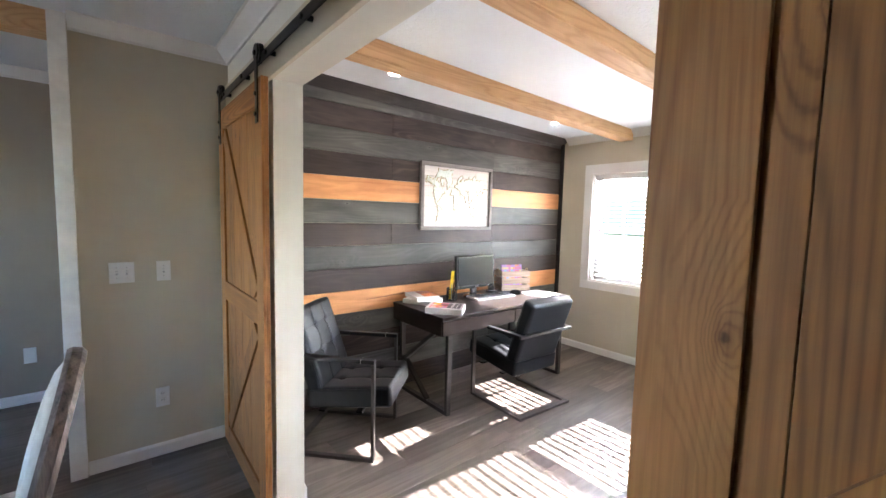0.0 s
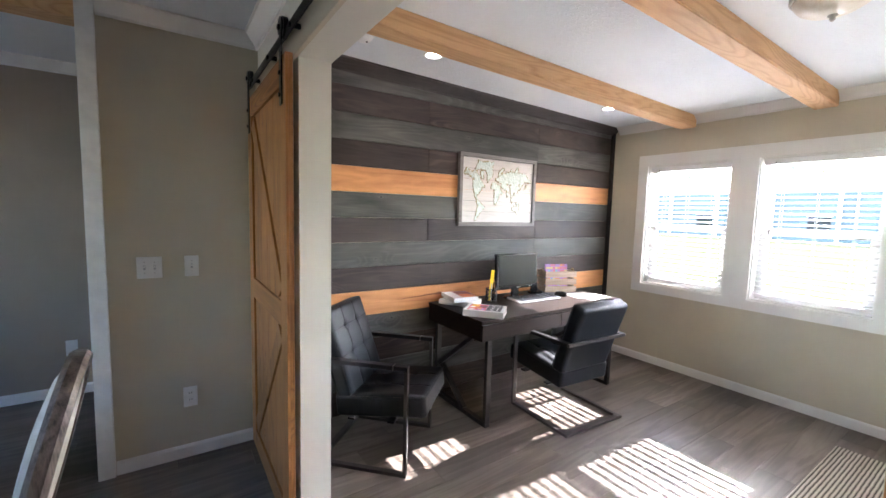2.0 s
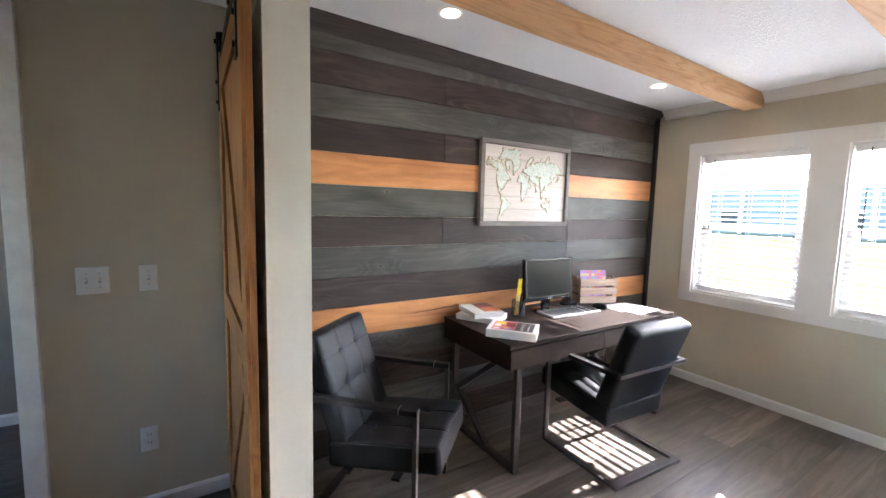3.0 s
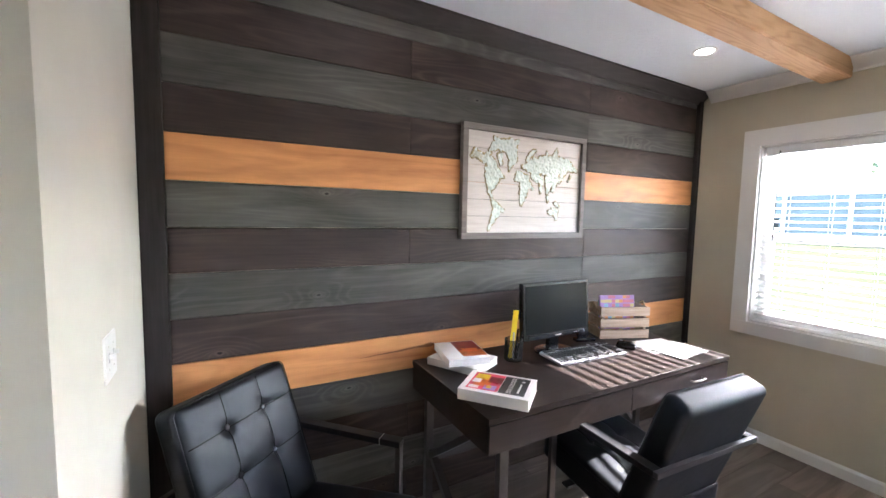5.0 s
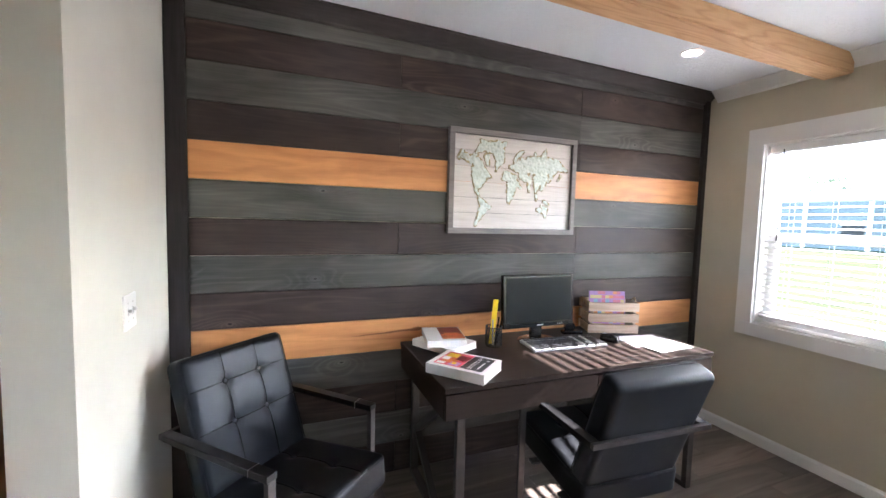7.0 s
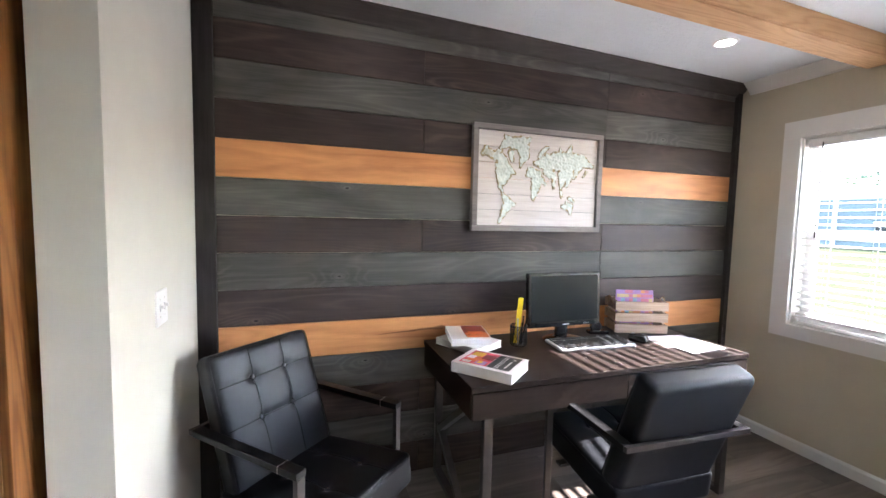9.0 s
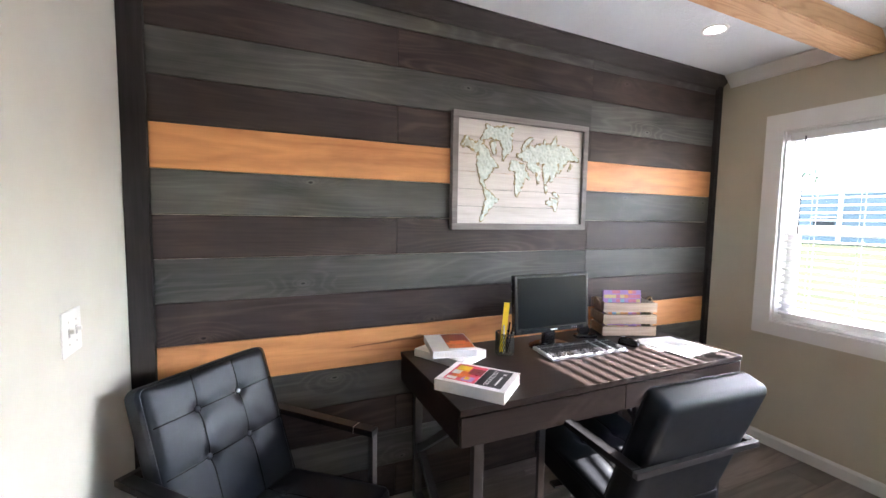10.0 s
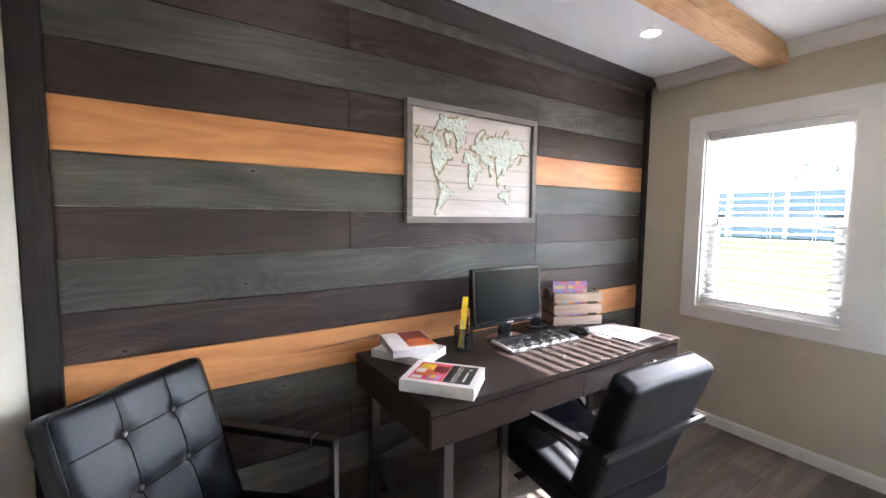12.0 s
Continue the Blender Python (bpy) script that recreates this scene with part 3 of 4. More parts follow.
def blind(y0, y1, label):
    root = thing("window_blind", label, "blind", pose(4.565, (y0 + y1) / 2, SILL + 0.012), "window blinds")
    w = y1 - y0 - 0.045
    h = LINTEL - SILL - 0.024
    part("headrail", boxes((-0.028, 0.028, -w / 2, w / 2, h - 0.046, h - 0.001), bevel=0.003), VINYL, root)
    part("bottom_rail", boxes((-0.025, 0.025, -w / 2, w / 2, 0.034, 0.05), bevel=0.004), VINYL, root)
    bm = bmesh.new()
    rows = []
    for k in range(7):
        u = -0.025 + 0.05 * k / 6
        c = 0.003 * (1 - (u / 0.025) ** 2)
        rows.append([bm.verts.new((u, s * w / 2, c + d)) for s in (-1, 1) for d in (0.0012, -0.0012)])
    for r0, r1 in zip(rows, rows[1:]):
        bm.faces.new((r0[0], r1[0], r1[2], r0[2]))
        bm.faces.new((r0[1], r0[3], r1[3], r1[1]))
        bm.faces.new((r0[0], r0[1], r1[1], r1[0]))
        bm.faces.new((r0[2], r1[2], r1[3], r0[3]))
    bm.faces.new((rows[0][0], rows[0][2], rows[0][3], rows[0][1]))
    bm.faces.new((rows[-1][0], rows[-1][1], rows[-1][3], rows[-1][2]))
    me = mesh_of("slat", bm, SLAT, True)
    n = 25
    for k in range(n):
        z = 0.066 + k * (h - 0.122) / (n - 1)
        piece("slat", me, pose(0, 0, z, 0, -10 + 1.5 * math.sin(k * 1.7), 0), root)
    for yy in (-0.31 * w, 0.31 * w, 0.0):
        part("ladder_cord", tube(tube(bmesh.new(), [(-0.027, yy, 0.04), (-0.027, yy, h - 0.04)], 0.0011, 5), [(0.027, yy, 0.04), (0.027, yy, h - 0.04)], 0.0011, 5), SLAT, root)
    part("tilt_wand", tube(bmesh.new(), [(-0.034, w / 2 - 0.08, h - 0.03), (-0.038, w / 2 - 0.078, h - 0.62)], 0.0035, 7), BLACKPLASTIC, root, "slim dark tilt wand")
    return root


blind(*W1, "white two-inch slat blind, slats open, with a wand")
blind(*W2, "white two-inch slat blind, slats open, with a wand")
# blind of the unseen window added for light
blind(*W5, "white two-inch slat blind, slats open, with a wand")

# unseen window added behind the walk to brighten the hall
hw = tagged(new("window_3"), "unseen white vinyl window added to brighten the hall", "window", kind="structure")
part("window_frame", boxes((-3.16, -3.1, WH[0], WH[0] + 0.04, 1.0, 2.3), (-3.16, -3.1, WH[1] - 0.04, WH[1], 1.0, 2.3), (-3.16, -3.1, WH[0] + 0.04, WH[1] - 0.04, 1.0, 1.04),
                           (-3.16, -3.1, WH[0] + 0.04, WH[1] - 0.04, 2.26, 2.3), (-3.16, -3.1, 2.43, 2.47, 1.04, 2.26)), VINYL, hw)
for a, b in ((WH[0] + 0.04, 2.43), (2.47, WH[1] - 0.04)):
    p = part("pane", boxes((-3.132, -3.128, a, b, 1.04, 2.26)), GLASS, hw)
    p.visible_shadow = False


# unseen south window of the office, added behind the walk as a light source
sw = tagged(new("window_4"), "unseen white vinyl window added in the office's south wall for light", "window", kind="structure")
part("window_frame", boxes((WS[0], WS[0] + 0.04, -0.56, -0.5, 1.35, 2.2), (WS[1] - 0.04, WS[1], -0.56, -0.5, 1.35, 2.2), (WS[0] + 0.04, WS[1] - 0.04, -0.56, -0.5, 1.35, 1.39),
                           (WS[0] + 0.04, WS[1] - 0.04, -0.56, -0.5, 2.16, 2.2), (2.51, 2.54, -0.56, -0.5, 1.39, 2.16)), VINYL, sw)
for a, b in ((WS[0] + 0.04, 2.51), (2.54, WS[1] - 0.04)):
    p = part("pane", boxes((a, b, -0.532, -0.528, 1.39, 2.16)), GLASS, sw)
    p.visible_shadow = False


# ---- stained board wall ----
accent = tagged(new("wall_accent"), "wall of dark, grey and honey stained horizontal boards", "wall", kind="structure")
PITCH = 0.1797
BX0, BX1 = 1.138, 4.477
rng = random.Random(5)
z_top = 1.7985 + 4 * PITCH
kinds = ["G", "D", "G", "D", "H", "G", "D", "G", "D", "H", "G", "D", "G", "D"]
for i, k in enumerate(kinds):
    z1 = z_top - i * PITCH
    z0 = max(z1 - PITCH, 0.002)
    if k == "H":
        cuts = [BX0, BX1]
    elif k == "D":
        cuts = [BX0, 2.14, 3.352, BX1] if i != 8 else [BX0, 2.83, BX1]
    else:
        cuts = [BX0, 3.35, BX1] if i != 5 else [BX0, 2.9, BX1]
    if i == 0:
        z1 = z0 + 0.12
    for a, b in zip(cuts, cuts[1:]):
        L, H = b - a - 0.0016, z1 - z0 - 0.0028
        d = rng.uniform(0, 0.0022)
        me = mesh_of("board", boxes((-L / 2, L / 2, -0.01, 0.01, -H / 2, H / 2), bevel=0.0016), {"G": GREY, "D": DARK, "H": HONEYSTREAK if i == 9 else HONEY}[k])
        piece("board", me, pose((a + b) / 2, 3.165 - d, (z0 + z1) / 2), accent)
part("edge_trim", boxes((OFFICE + 0.001, BX0, 3.128, 3.174, 0, ceil_z(1.1) - 0.05), bevel=0.003), DARKTRIM, accent, "dark stained corner board")
part("edge_trim", boxes((BX1, WIN - 0.001, 3.128, 3.174, 0, ceil_z(4.5) - 0.05), bevel=0.003), DARKTRIM, accent, "dark stained corner board")


# ---- barn doors and their track ----
track = thing("barn_door_track", "black steel sliding door track on a beige header board", "door track", pose(HALL, 1.3, 2.13))
part("header_board", boxes((-0.019, 0.0, -1.95, 1.845, 0.0, 0.165), bevel=0.002), WALL, track, "beige painted header board")
part("rail", boxes((-0.057, -0.050, -1.9, 1.82, 0.055, 0.096), bevel=0.001), BLACKMETAL, track, "flat black steel rail")
for k in range(9):
    y = -1.75 + k * 0.43
    bm = bmesh.new()
    tube(bm, [(-0.019, y, 0.076), (-0.050, y, 0.076)], 0.011, 12)
    tube(bm, [(-0.057, y, 0.076), (-0.066, y, 0.076)], 0.0105, 6)
    part("bolt", bm, BLACKMETAL, track, "black hex bolt and spacer")


def barn_door(y0, y1, brace, label):
    """A knotty pine door: upright planks, frame boards and diagonal braces on the face, two strap hangers."""
    w, h = y1 - y0, 2.10
    root = thing("barn_door", label, "barn door", pose(0.861, (y0 + y1) / 2, 0.02), "barn doors")
    n = 6
    pw = w / n
    me = mesh_of("plank", boxes((0.0, 0.019, -pw / 2 + 0.0008, pw / 2 - 0.0008, 0, h), bevel=0.0015), DOORV)
    for k in range(n):
        piece("plank", me, pose(0, -w / 2 + (k + 0.5) * pw, 0), root)
    s = 0.115
    for y in (-w / 2, w / 2 - s):
        part("stile", boxes((-0.0125, -0.0005, y, y + s, 0, h), bevel=0.002), DOORV, root)
    for z in (0.0, 0.94, h - s):
        part("rail_board", boxes((-0.0125, -0.0005, -w / 2 + s, w / 2 - s, z, z + s), bevel=0.002), DOORH, root)
    i = w / 2 - s
    for za, zb in ((s, 0.94), (h - s, 0.94 + s)):
        bm = bmesh.new()
        lo, hi = (-i * brace, za), (i * brace, zb)
        v = Vector((0, hi[0] - lo[0], hi[1] - lo[1])).normalized()
        m = 0.045
        beam_between(bm, (-0.0058, lo[0] + v.y * m, lo[1] + v.z * m), (-0.0058, hi[0] - v.y * m, hi[1] - v.z * m), 0.09, 0.0106, (1, 0, 0))
        part("brace", bm, DOORV, root)
    for y in (-w / 2 + 0.06, w / 2 - 0.06):
        bm = boxes((-0.0195, -0.0135, y - 0.02, y + 0.02, h - 0.2, h + 0.115), bevel=0.002)
        tube(bm, [(-0.0202, y, h + 0.115), (-0.0132, y, h + 0.115)], 0.036, 28)
        tube(bm, [(-0.0195, y, h - 0.16), (-0.027, y, h - 0.16)], 0.009, 6)
        tube(bm, [(-0.0195, y, h - 0.07), (-0.027, y, h - 0.07)], 0.009, 6)
        hg = part("hanger", bm, BLACKMETAL, root, "black strap hanger")
        bm = bmesh.new()
        tube(bm, [(-0.0125, y, h + 0.11), (0.0075, y, h + 0.11)], 0.044, 28)
        tube(bm, [(-0.029, y, h + 0.11), (-0.0125, y, h + 0.11)], 0.011, 8)
        part("wheel", bm, BLACKMETAL, hg, smooth=False)
    return root


barn_door(2.182, 3.122, -1, "open knotty pine barn door with diagonal braces")
barn_door(-0.49, 0.46, 1, "knotty pine barn door slid beside the opening")


# ---- wall plates ----
def plate(name, label, cat, at, w, kind):
    """A wall plate in its own plane: x across, z up, facing -y."""
    root = thing(name, label, cat, at)
    part("cover", boxes((-w / 2, w / 2, -0.006, 0, -0.06, 0.06), bevel=0.003), PLATE, root)
    if kind == "switch":
        n = 2 if w > 0.1 else 1
        for k in range(n):
            x = (k - (n - 1) / 2) * 0.046
            part("toggle_slot", boxes((x - 0.005, x + 0.005, -0.0068, -0.0058, -0.012, 0.012)), KEYGREY, root)
            part("toggle", boxes((x - 0.004, x + 0.004, -0.018, -0.006, -0.001, 0.01), bevel=0.001), PLATE, root)
            for z in (-0.03, 0.03):
                part("screw", tube(bmesh.new(), [(x, -0.005, z), (x, -0.0066, z)], 0.003, 8), NICKEL, root)
    elif kind == "outlet":
        for z in (-0.02, 0.02):
            sock = part("socket", boxes((-0.017, 0.017, -0.008, -0.005, z - 0.014, z + 0.014), bevel=0.002), PLATE, root)
            for x in (-0.006, 0.006):
                part("slot", boxes((x - 0.0012, x + 0.0012, -0.0086, -0.0078, z - 0.003, z + 0.007)), DARKSLOT, sock)
    return root


plate("light_switch", "white double toggle switch plate on the hall wall", "light switch", pose(0.346, 3.16, 1.145), 0.116, "switch")
plate("light_switch", "white single toggle switch plate on the hall wall", "light switch", pose(0.544, 3.16, 1.145), 0.071, "switch")
plate("wall_outlet", "white duplex outlet above the hall baseboard", "outlet", pose(0.519, 3.16, 0.366), 0.071, "outlet")
plate("light_switch", "white double toggle switch plate beside the opening", "light switch", pose(OFFICE, 2.625, 1.12, 0, 0, 90), 0.116, "switch")
plate("wall_outlet", "white blank plate low on the next room's wall", "outlet", pose(-0.209, 4.54, 0.373), 0.071, "blank")


# ---- ceiling fixtures ----
def downlight(x, y):
    z = ceil_z(x)
    root = thing("recessed_light", "lit recessed ceiling light with a white ring", "recessed light", pose(x, y, z, 0, math.degrees(math.atan(0.019)), 0), "recessed lights")
    part("ring", lathe(bmesh.new(), [(0.044, 0.012), (0.044, -0.002), (0.053, -0.006), (0.063, -0.005), (0.066, 0.004), (0.06, 0.012)], seg=40), VINYL, root, smooth=True)
    part("lens", lathe(bmesh.new(), [(0.0435, 0.002), (0.0435, -0.0008), (0.03, -0.0012)], seg=40), LEDGLOW, root, "glowing frosted lens")


downlight(1.875, 2.70)
downlight(3.735, 2.695)

sd = thing("smoke_detector", "round white smoke detector on the ceiling", "smoke detector", pose(1.40, 2.70, ceil_z(1.4)))
part("base", lathe(bmesh.new(), [(0.062, 0.006), (0.062, -0.008), (0.055, -0.012)], seg=36), VINYL, sd, smooth=True)
part("cap", lathe(bmesh.new(), [(0.052, -0.008), (0.05, -0.024), (0.038, -0.036), (0.012, -0.038)], seg=36), VINYL, sd, smooth=True)
part("test_button", lathe(bmesh.new(), [(0.007, -0.036), (0.006, -0.041)], (0.02, 0, 0), 12), DARKSLOT, sd)

dome = thing("dome_light", "alabaster glass dome light with a nickel finial", "ceiling light", pose(2.80, 1.0, ceil_z(2.8)))
part("pan", lathe(bmesh.new(), [(0.14, 0.006), (0.15, -0.01), (0.15, -0.027), (0.136, -0.034)], seg=48), NICKEL, dome, smooth=True)
part("shade", lathe(bmesh.new(), [(0.14, -0.03), (0.136, -0.045), (0.118, -0.07), (0.086, -0.09), (0.045, -0.102), (0.012, -0.106)], seg=48), FROST, dome, "alabaster glass bowl", True)
part("finial", lathe(bmesh.new(), [(0.014, -0.102), (0.018, -0.109), (0.01, -0.116), (0.011, -0.124), (0.004, -0.132)], seg=20), NICKEL, dome, smooth=True)


# ---- cushions and armchairs ----
def cushion(w, d, t, r, cuts, buttons=(), seams=(), crown_up=0.012):
    """A padded block, w by d, t thick, rounded by r; its top sinks at the buttons and along the seams."""
    bm = bmesh.new()
    bmesh.ops.create_cube(bm, size=2.0)
    bmesh.ops.subdivide_edges(bm, edges=bm.edges[:], cuts=cuts, use_grid_fill=True)
    half = Vector((w / 2, d / 2, t / 2))
    for v in bm.verts:
        top = v.co.z > 0.98
        p = Vector((v.co.x * half.x, v.co.y * half.y, v.co.z * half.z))
        q = Vector([max(-h + r, min(h - r, c)) for c, h in zip(p, half)])
        g = p - q
        if g.length > 1e-6:
            p = q + g.normalized() * r
        if top:
            fx, fy = 1 - (p.x / half.x) ** 2, 1 - (p.y / half.y) ** 2
            p.z += crown_up * max(0, fx * fy) ** 0.5
            for bx, by in buttons:
                rr = (p.x - bx) ** 2 + (p.y - by) ** 2
                p.z -= 0.012 * math.exp(-rr / 0.0005) + 0.003 * math.exp(-rr / 0.004)
            for axis, c in seams:
                p.z -= 0.0026 * math.exp(-((p[axis] - c) ** 2) / 0.00006)
        v.co = p
    return bm


def moved(bm, m):
    bmesh.ops.transform(bm, matrix=m, verts=bm.verts)
    return bm


def armchair(at, label):
    """Faces +y. Flat steel side loops carry the arms; padded seat and tufted back."""
    root = thing("armchair", label, "armchair", at, "leather armchairs")
    W = 0.276
    bw = 0.032
    for s in (-1, 1):
        x = s * W
        part("front_leg", boxes((x - bw / 2, x + bw / 2, -0.02, 0.0, 0.02, 0.618), bevel=0.002), GUNMETAL, root, "dark steel flat leg")
        part("floor_runner", boxes((x - bw / 2, x + bw / 2, -0.57, 0.0, 0.0, 0.02), bevel=0.002), GUNMETAL, root)
        part("arm", boxes((x - 0.021, x + 0.021, -0.535, 0.0, 0.618, 0.642), bevel=0.003), BLACKMETAL, root, "flat dark armrest")
        part("arm_end", boxes((x - 0.0215, x + 0.0215, -0.085, -0.083, 0.6175, 0.6428)), NICKEL, root, "thin bright joint line")
    part("floor_crossbar", boxes((-W + bw / 2, W - bw / 2, -0.57, -0.53, 0.0, 0.02), bevel=0.002), GUNMETAL, root)
    part("back_bar", boxes((-W - 0.02, W + 0.02, -0.555, -0.5355, 0.619, 0.641), bevel=0.002), GUNMETAL, root)
    part("seat_support", boxes((-W, W, -0.12, -0.08, 0.3, 0.312), (-W, W, -0.36, -0.32, 0.29, 0.302), bevel=0.002), BLACKMETAL, root)
    b = 0.12
    btn = [(x, y) for x in (-b * 0.75, b * 0.75) for y in (-b + 0.03, b + 0.0)]
    sm = [(0, -b * 0.75), (0, b * 0.75)]
    sx, sd, st = 0.495, 0.55, 0.13
    seat_m = pose(0, -0.18, 0.372, 5.5, 0, 0)
    seat = part("seat", moved(cushion(sx, sd, st, 0.024, 46, btn, sm), seat_m), LEATHER, root, "tufted black leather seat", True)
    bb = [(x, y) for x in (-0.08, 0.08) for y in (-0.025, 0.138)]
    bs = [(0, -0.08), (0, 0.08), (1, -0.025), (1, 0.138)]
    back_m = Matrix.Translation((0, -0.478, 0.637)) @ Euler((radians(90 + 19), 0, 0)).to_matrix().to_4x4() @ pose(0, 0, 0, 0, 180, 0)
    back = part("backrest", moved(cushion(0.485, 0.54, 0.105, 0.03, 46, bb, bs), back_m), LEATHER, root, "tufted black leather backrest", True)
    for m, pts, host, t in ((seat_m, btn, seat, st), (back_m, bb, back, 0.105)):
        for x, y in pts:
            bm = lathe(bmesh.new(), [(0.0135, -0.006), (0.013, 0.001), (0.0105, 0.0046), (0.005, 0.0068)], (x, y, t / 2 - 0.0045), 16)
            part("button", moved(bm, m), BUTTON, host, smooth=True)
    for host, m, w, d, t, pts in ((seat, seat_m, sx, sd, st, btn), (back, back_m, 0.485, 0.54, 0.105, bb)):
        lines = [[(x, (k / 24 - 0.5) * (d - 0.03)) for k in range(25)] for x in sorted({p[0] for p in pts})]
        if host is back:
            lines += [[((k / 24 - 0.5) * (w - 0.03), y) for k in range(25)] for y in sorted({p[1] for p in pts})]
        for ln in lines:
            at3 = []
            for x, y in ln:
                up = 0.012 * max(0, (1 - (2 * x / w) ** 2) * (1 - (2 * y / d) ** 2)) ** 0.5
                for bx, by in pts:
                    rr = (x - bx) ** 2 + (y - by) ** 2
                    up -= 0.012 * math.exp(-rr / 0.0005) + 0.003 * math.exp(-rr / 0.004)
                at3.append((x, y, t / 2 + up - 0.0016))
            part("seam", moved(tube(bmesh.new(), at3, 0.0019, 6), m), SEAM, host, "stitched seam", True)
    for host, m, w, d, t in ((seat, seat_m, sx, sd, st), (back, back_m, 0.485, 0.54, 0.105)):
        for zz in (t / 2 - 0.008,):
            r = 0.03
            pts = []
            for cx, cy, a0 in ((w / 2 - r, d / 2 - r, 0), (-w / 2 + r, d / 2 - r, 90), (-w / 2 + r, -d / 2 + r, 180), (w / 2 - r, -d / 2 + r, 270)):
                for k in range(5):
                    a = radians(a0 + 22.5 * k)
                    pts.append((cx + (r - 0.004) * math.cos(a), cy + (r - 0.004) * math.sin(a), zz))
            pts.append(pts[0])
            part("piping", moved(tube(bmesh.new(), pts, 0.002, 6), m), LEATHER, host, smooth=True)
    return root


armchair(pose(1.712, 2.492, 0, 0, 0, -136.5), "black leather armchair turned in front of the stained boards")
armchair(pose(2.935, 2.64, 0, 0, 0, -3.0), "black leather armchair pulled up to the desk")


# ---- desk ----
desk = thing("desk", "espresso brown writing desk with dark steel legs", "desk", pose(2.16, 2.46, 0))
DW, DD = 1.60, 0.68
part("desktop", boxes((0, DW, 0, DD, 0.744, 0.768), bevel=0.002), DESKTOP, desk)
part("case", boxes((0.004, DW - 0.004, 0.022, DD - 0.004, 0.625, 0.7435)), DESKTOP, desk)
for a, b in ((0.006, 0.795), (0.799, DW - 0.006)):
    dr = part("drawer_front", boxes((a, b, 0.002, 0.0215, 0.627, 0.738), bevel=0.002), DESKTOP, desk)
    if a > 0.5:
        c = (a + b) / 2 + 0.1
        part("drawer_pull", tube(bmesh.new(), [(c - 0.05, 0.001, 0.69), (c - 0.05, -0.018, 0.69), (c, -0.024, 0.69), (c + 0.05, -0.018, 0.69), (c + 0.05, 0.001, 0.69)], 0.005, 8), NICKEL, dr, "curved metal pull", True)
for x in (0.085, DW - 0.115):
    for y in (0.012, DD - 0.045):
        part("leg", boxes((x - 0.02, x + 0.02, y, y + 0.03, 0.03, 0.6245), bevel=0.002), GUNMETAL, desk, "dark steel leg")
    part("floor_bar", boxes((x - 0.02, x + 0.02, 0.012, DD - 0.015, 0.0, 0.03), bevel=0.002), GUNMETAL, desk)
    bm = beam_between(bmesh.new(), (x, 0.17, 0.624), (x, DD - 0.06, 0.27), 0.034, 0.03)
    part("diagonal_brace", bm, GUNMETAL, desk)
    bm = beam_between(bmesh.new(), (x, 0.28, 0.03), (x, DD - 0.06, 0.3), 0.034, 0.03)
    part("diagonal_brace", bm, GUNMETAL, desk)

DZ = 0.7682

# monitor
mon = thing("monitor", "black flat monitor, switched off, on the desk", "monitor", pose(2.935, 2.945, DZ, 0, 0, 0))
part("housing", moved(boxes((-0.24, 0.24, -0.012, 0.022, -0.15, 0.155), bevel=0.006), pose(0, 0, 0.232, -4, 0, 0)), BLACKPLASTIC, mon)
part("screen", moved(boxes((-0.222, 0.222, -0.0145, -0.0118, -0.118, 0.139), bevel=0.0008), pose(0, 0, 0.232, -4, 0, 0)), SCREEN, mon, "dark glossy screen")
part("chin_strip", moved(boxes((-0.2, 0.2, -0.017, -0.0122, -0.146, -0.128), bevel=0.002), pose(0, 0, 0.232, -4, 0, 0)), SCREEN, mon, "glossy black strip with white reflections put on as pieces")
# small white pieces stand in for reflections on the glossy chin
for a, b in ((-0.022, 0.022), (0.12, 0.124), (0.135, 0.139), (0.15, 0.154)):
    part("mark", moved(boxes((a, b, -0.0176, -0.0168, -0.139, -0.134)), pose(0, 0, 0.232, -4, 0, 0)), PLATE, mon)
part("neck", boxes((-0.035, 0.035, 0.005, 0.035, 0.012, 0.14), bevel=0.005), BLACKPLASTIC, mon)
part("stand_base", moved(lathe(bmesh.new(), [(0.11, 0.0), (0.112, 0.006), (0.09, 0.014), (0.03, 0.02)], seg=40), Matrix.Diagonal((1.1, 0.85, 1, 1))), BLACKPLASTIC, mon, smooth=True)

# keyboard with single keys
kb = thing("keyboard", "silver keyboard with black keys, tilted on its feet", "keyboard", pose(3.022, 2.807, DZ, 3, 0, -2.5))
part("tray", boxes((-0.235, 0.235, -0.078, 0.09, 0.004, 0.02), bevel=0.006), KEYGREY, kb)
km = mesh_of("key", boxes((-0.0078, 0.0078, -0.0082, 0.0082, 0, 0.007), bevel=0.002), KEYBLACK)
for r in range(6):
    for c in range(22):
        if r == 0 and 4 <= c <= 9:
            continue
        if c == 15 or c == 18:
            continue
        piece("key", km, pose(-0.214 + c * 0.0204, -0.06 + r * 0.0235 + (0.008 if r == 5 else 0), 0.0195), kb)
part("space_bar", boxes((-0.13, -0.02, -0.0685, -0.0515, 0.0195, 0.0275), bevel=0.002), KEYBLACK, kb)

# mouse
ms = thing("mouse", "black computer mouse beside the keyboard", "mouse", pose(3.335, 2.79, DZ, 0, 0, 30))
part("body", moved(cushion(0.06, 0.105, 0.034, 0.016, 10), pose(0, 0, 0.0172)), BLACKPLASTIC, ms, smooth=True)
part("wheel", boxes((-0.004, 0.004, 0.02, 0.036, 0.036, 0.048), bevel=0.002), KEYGREY, ms)

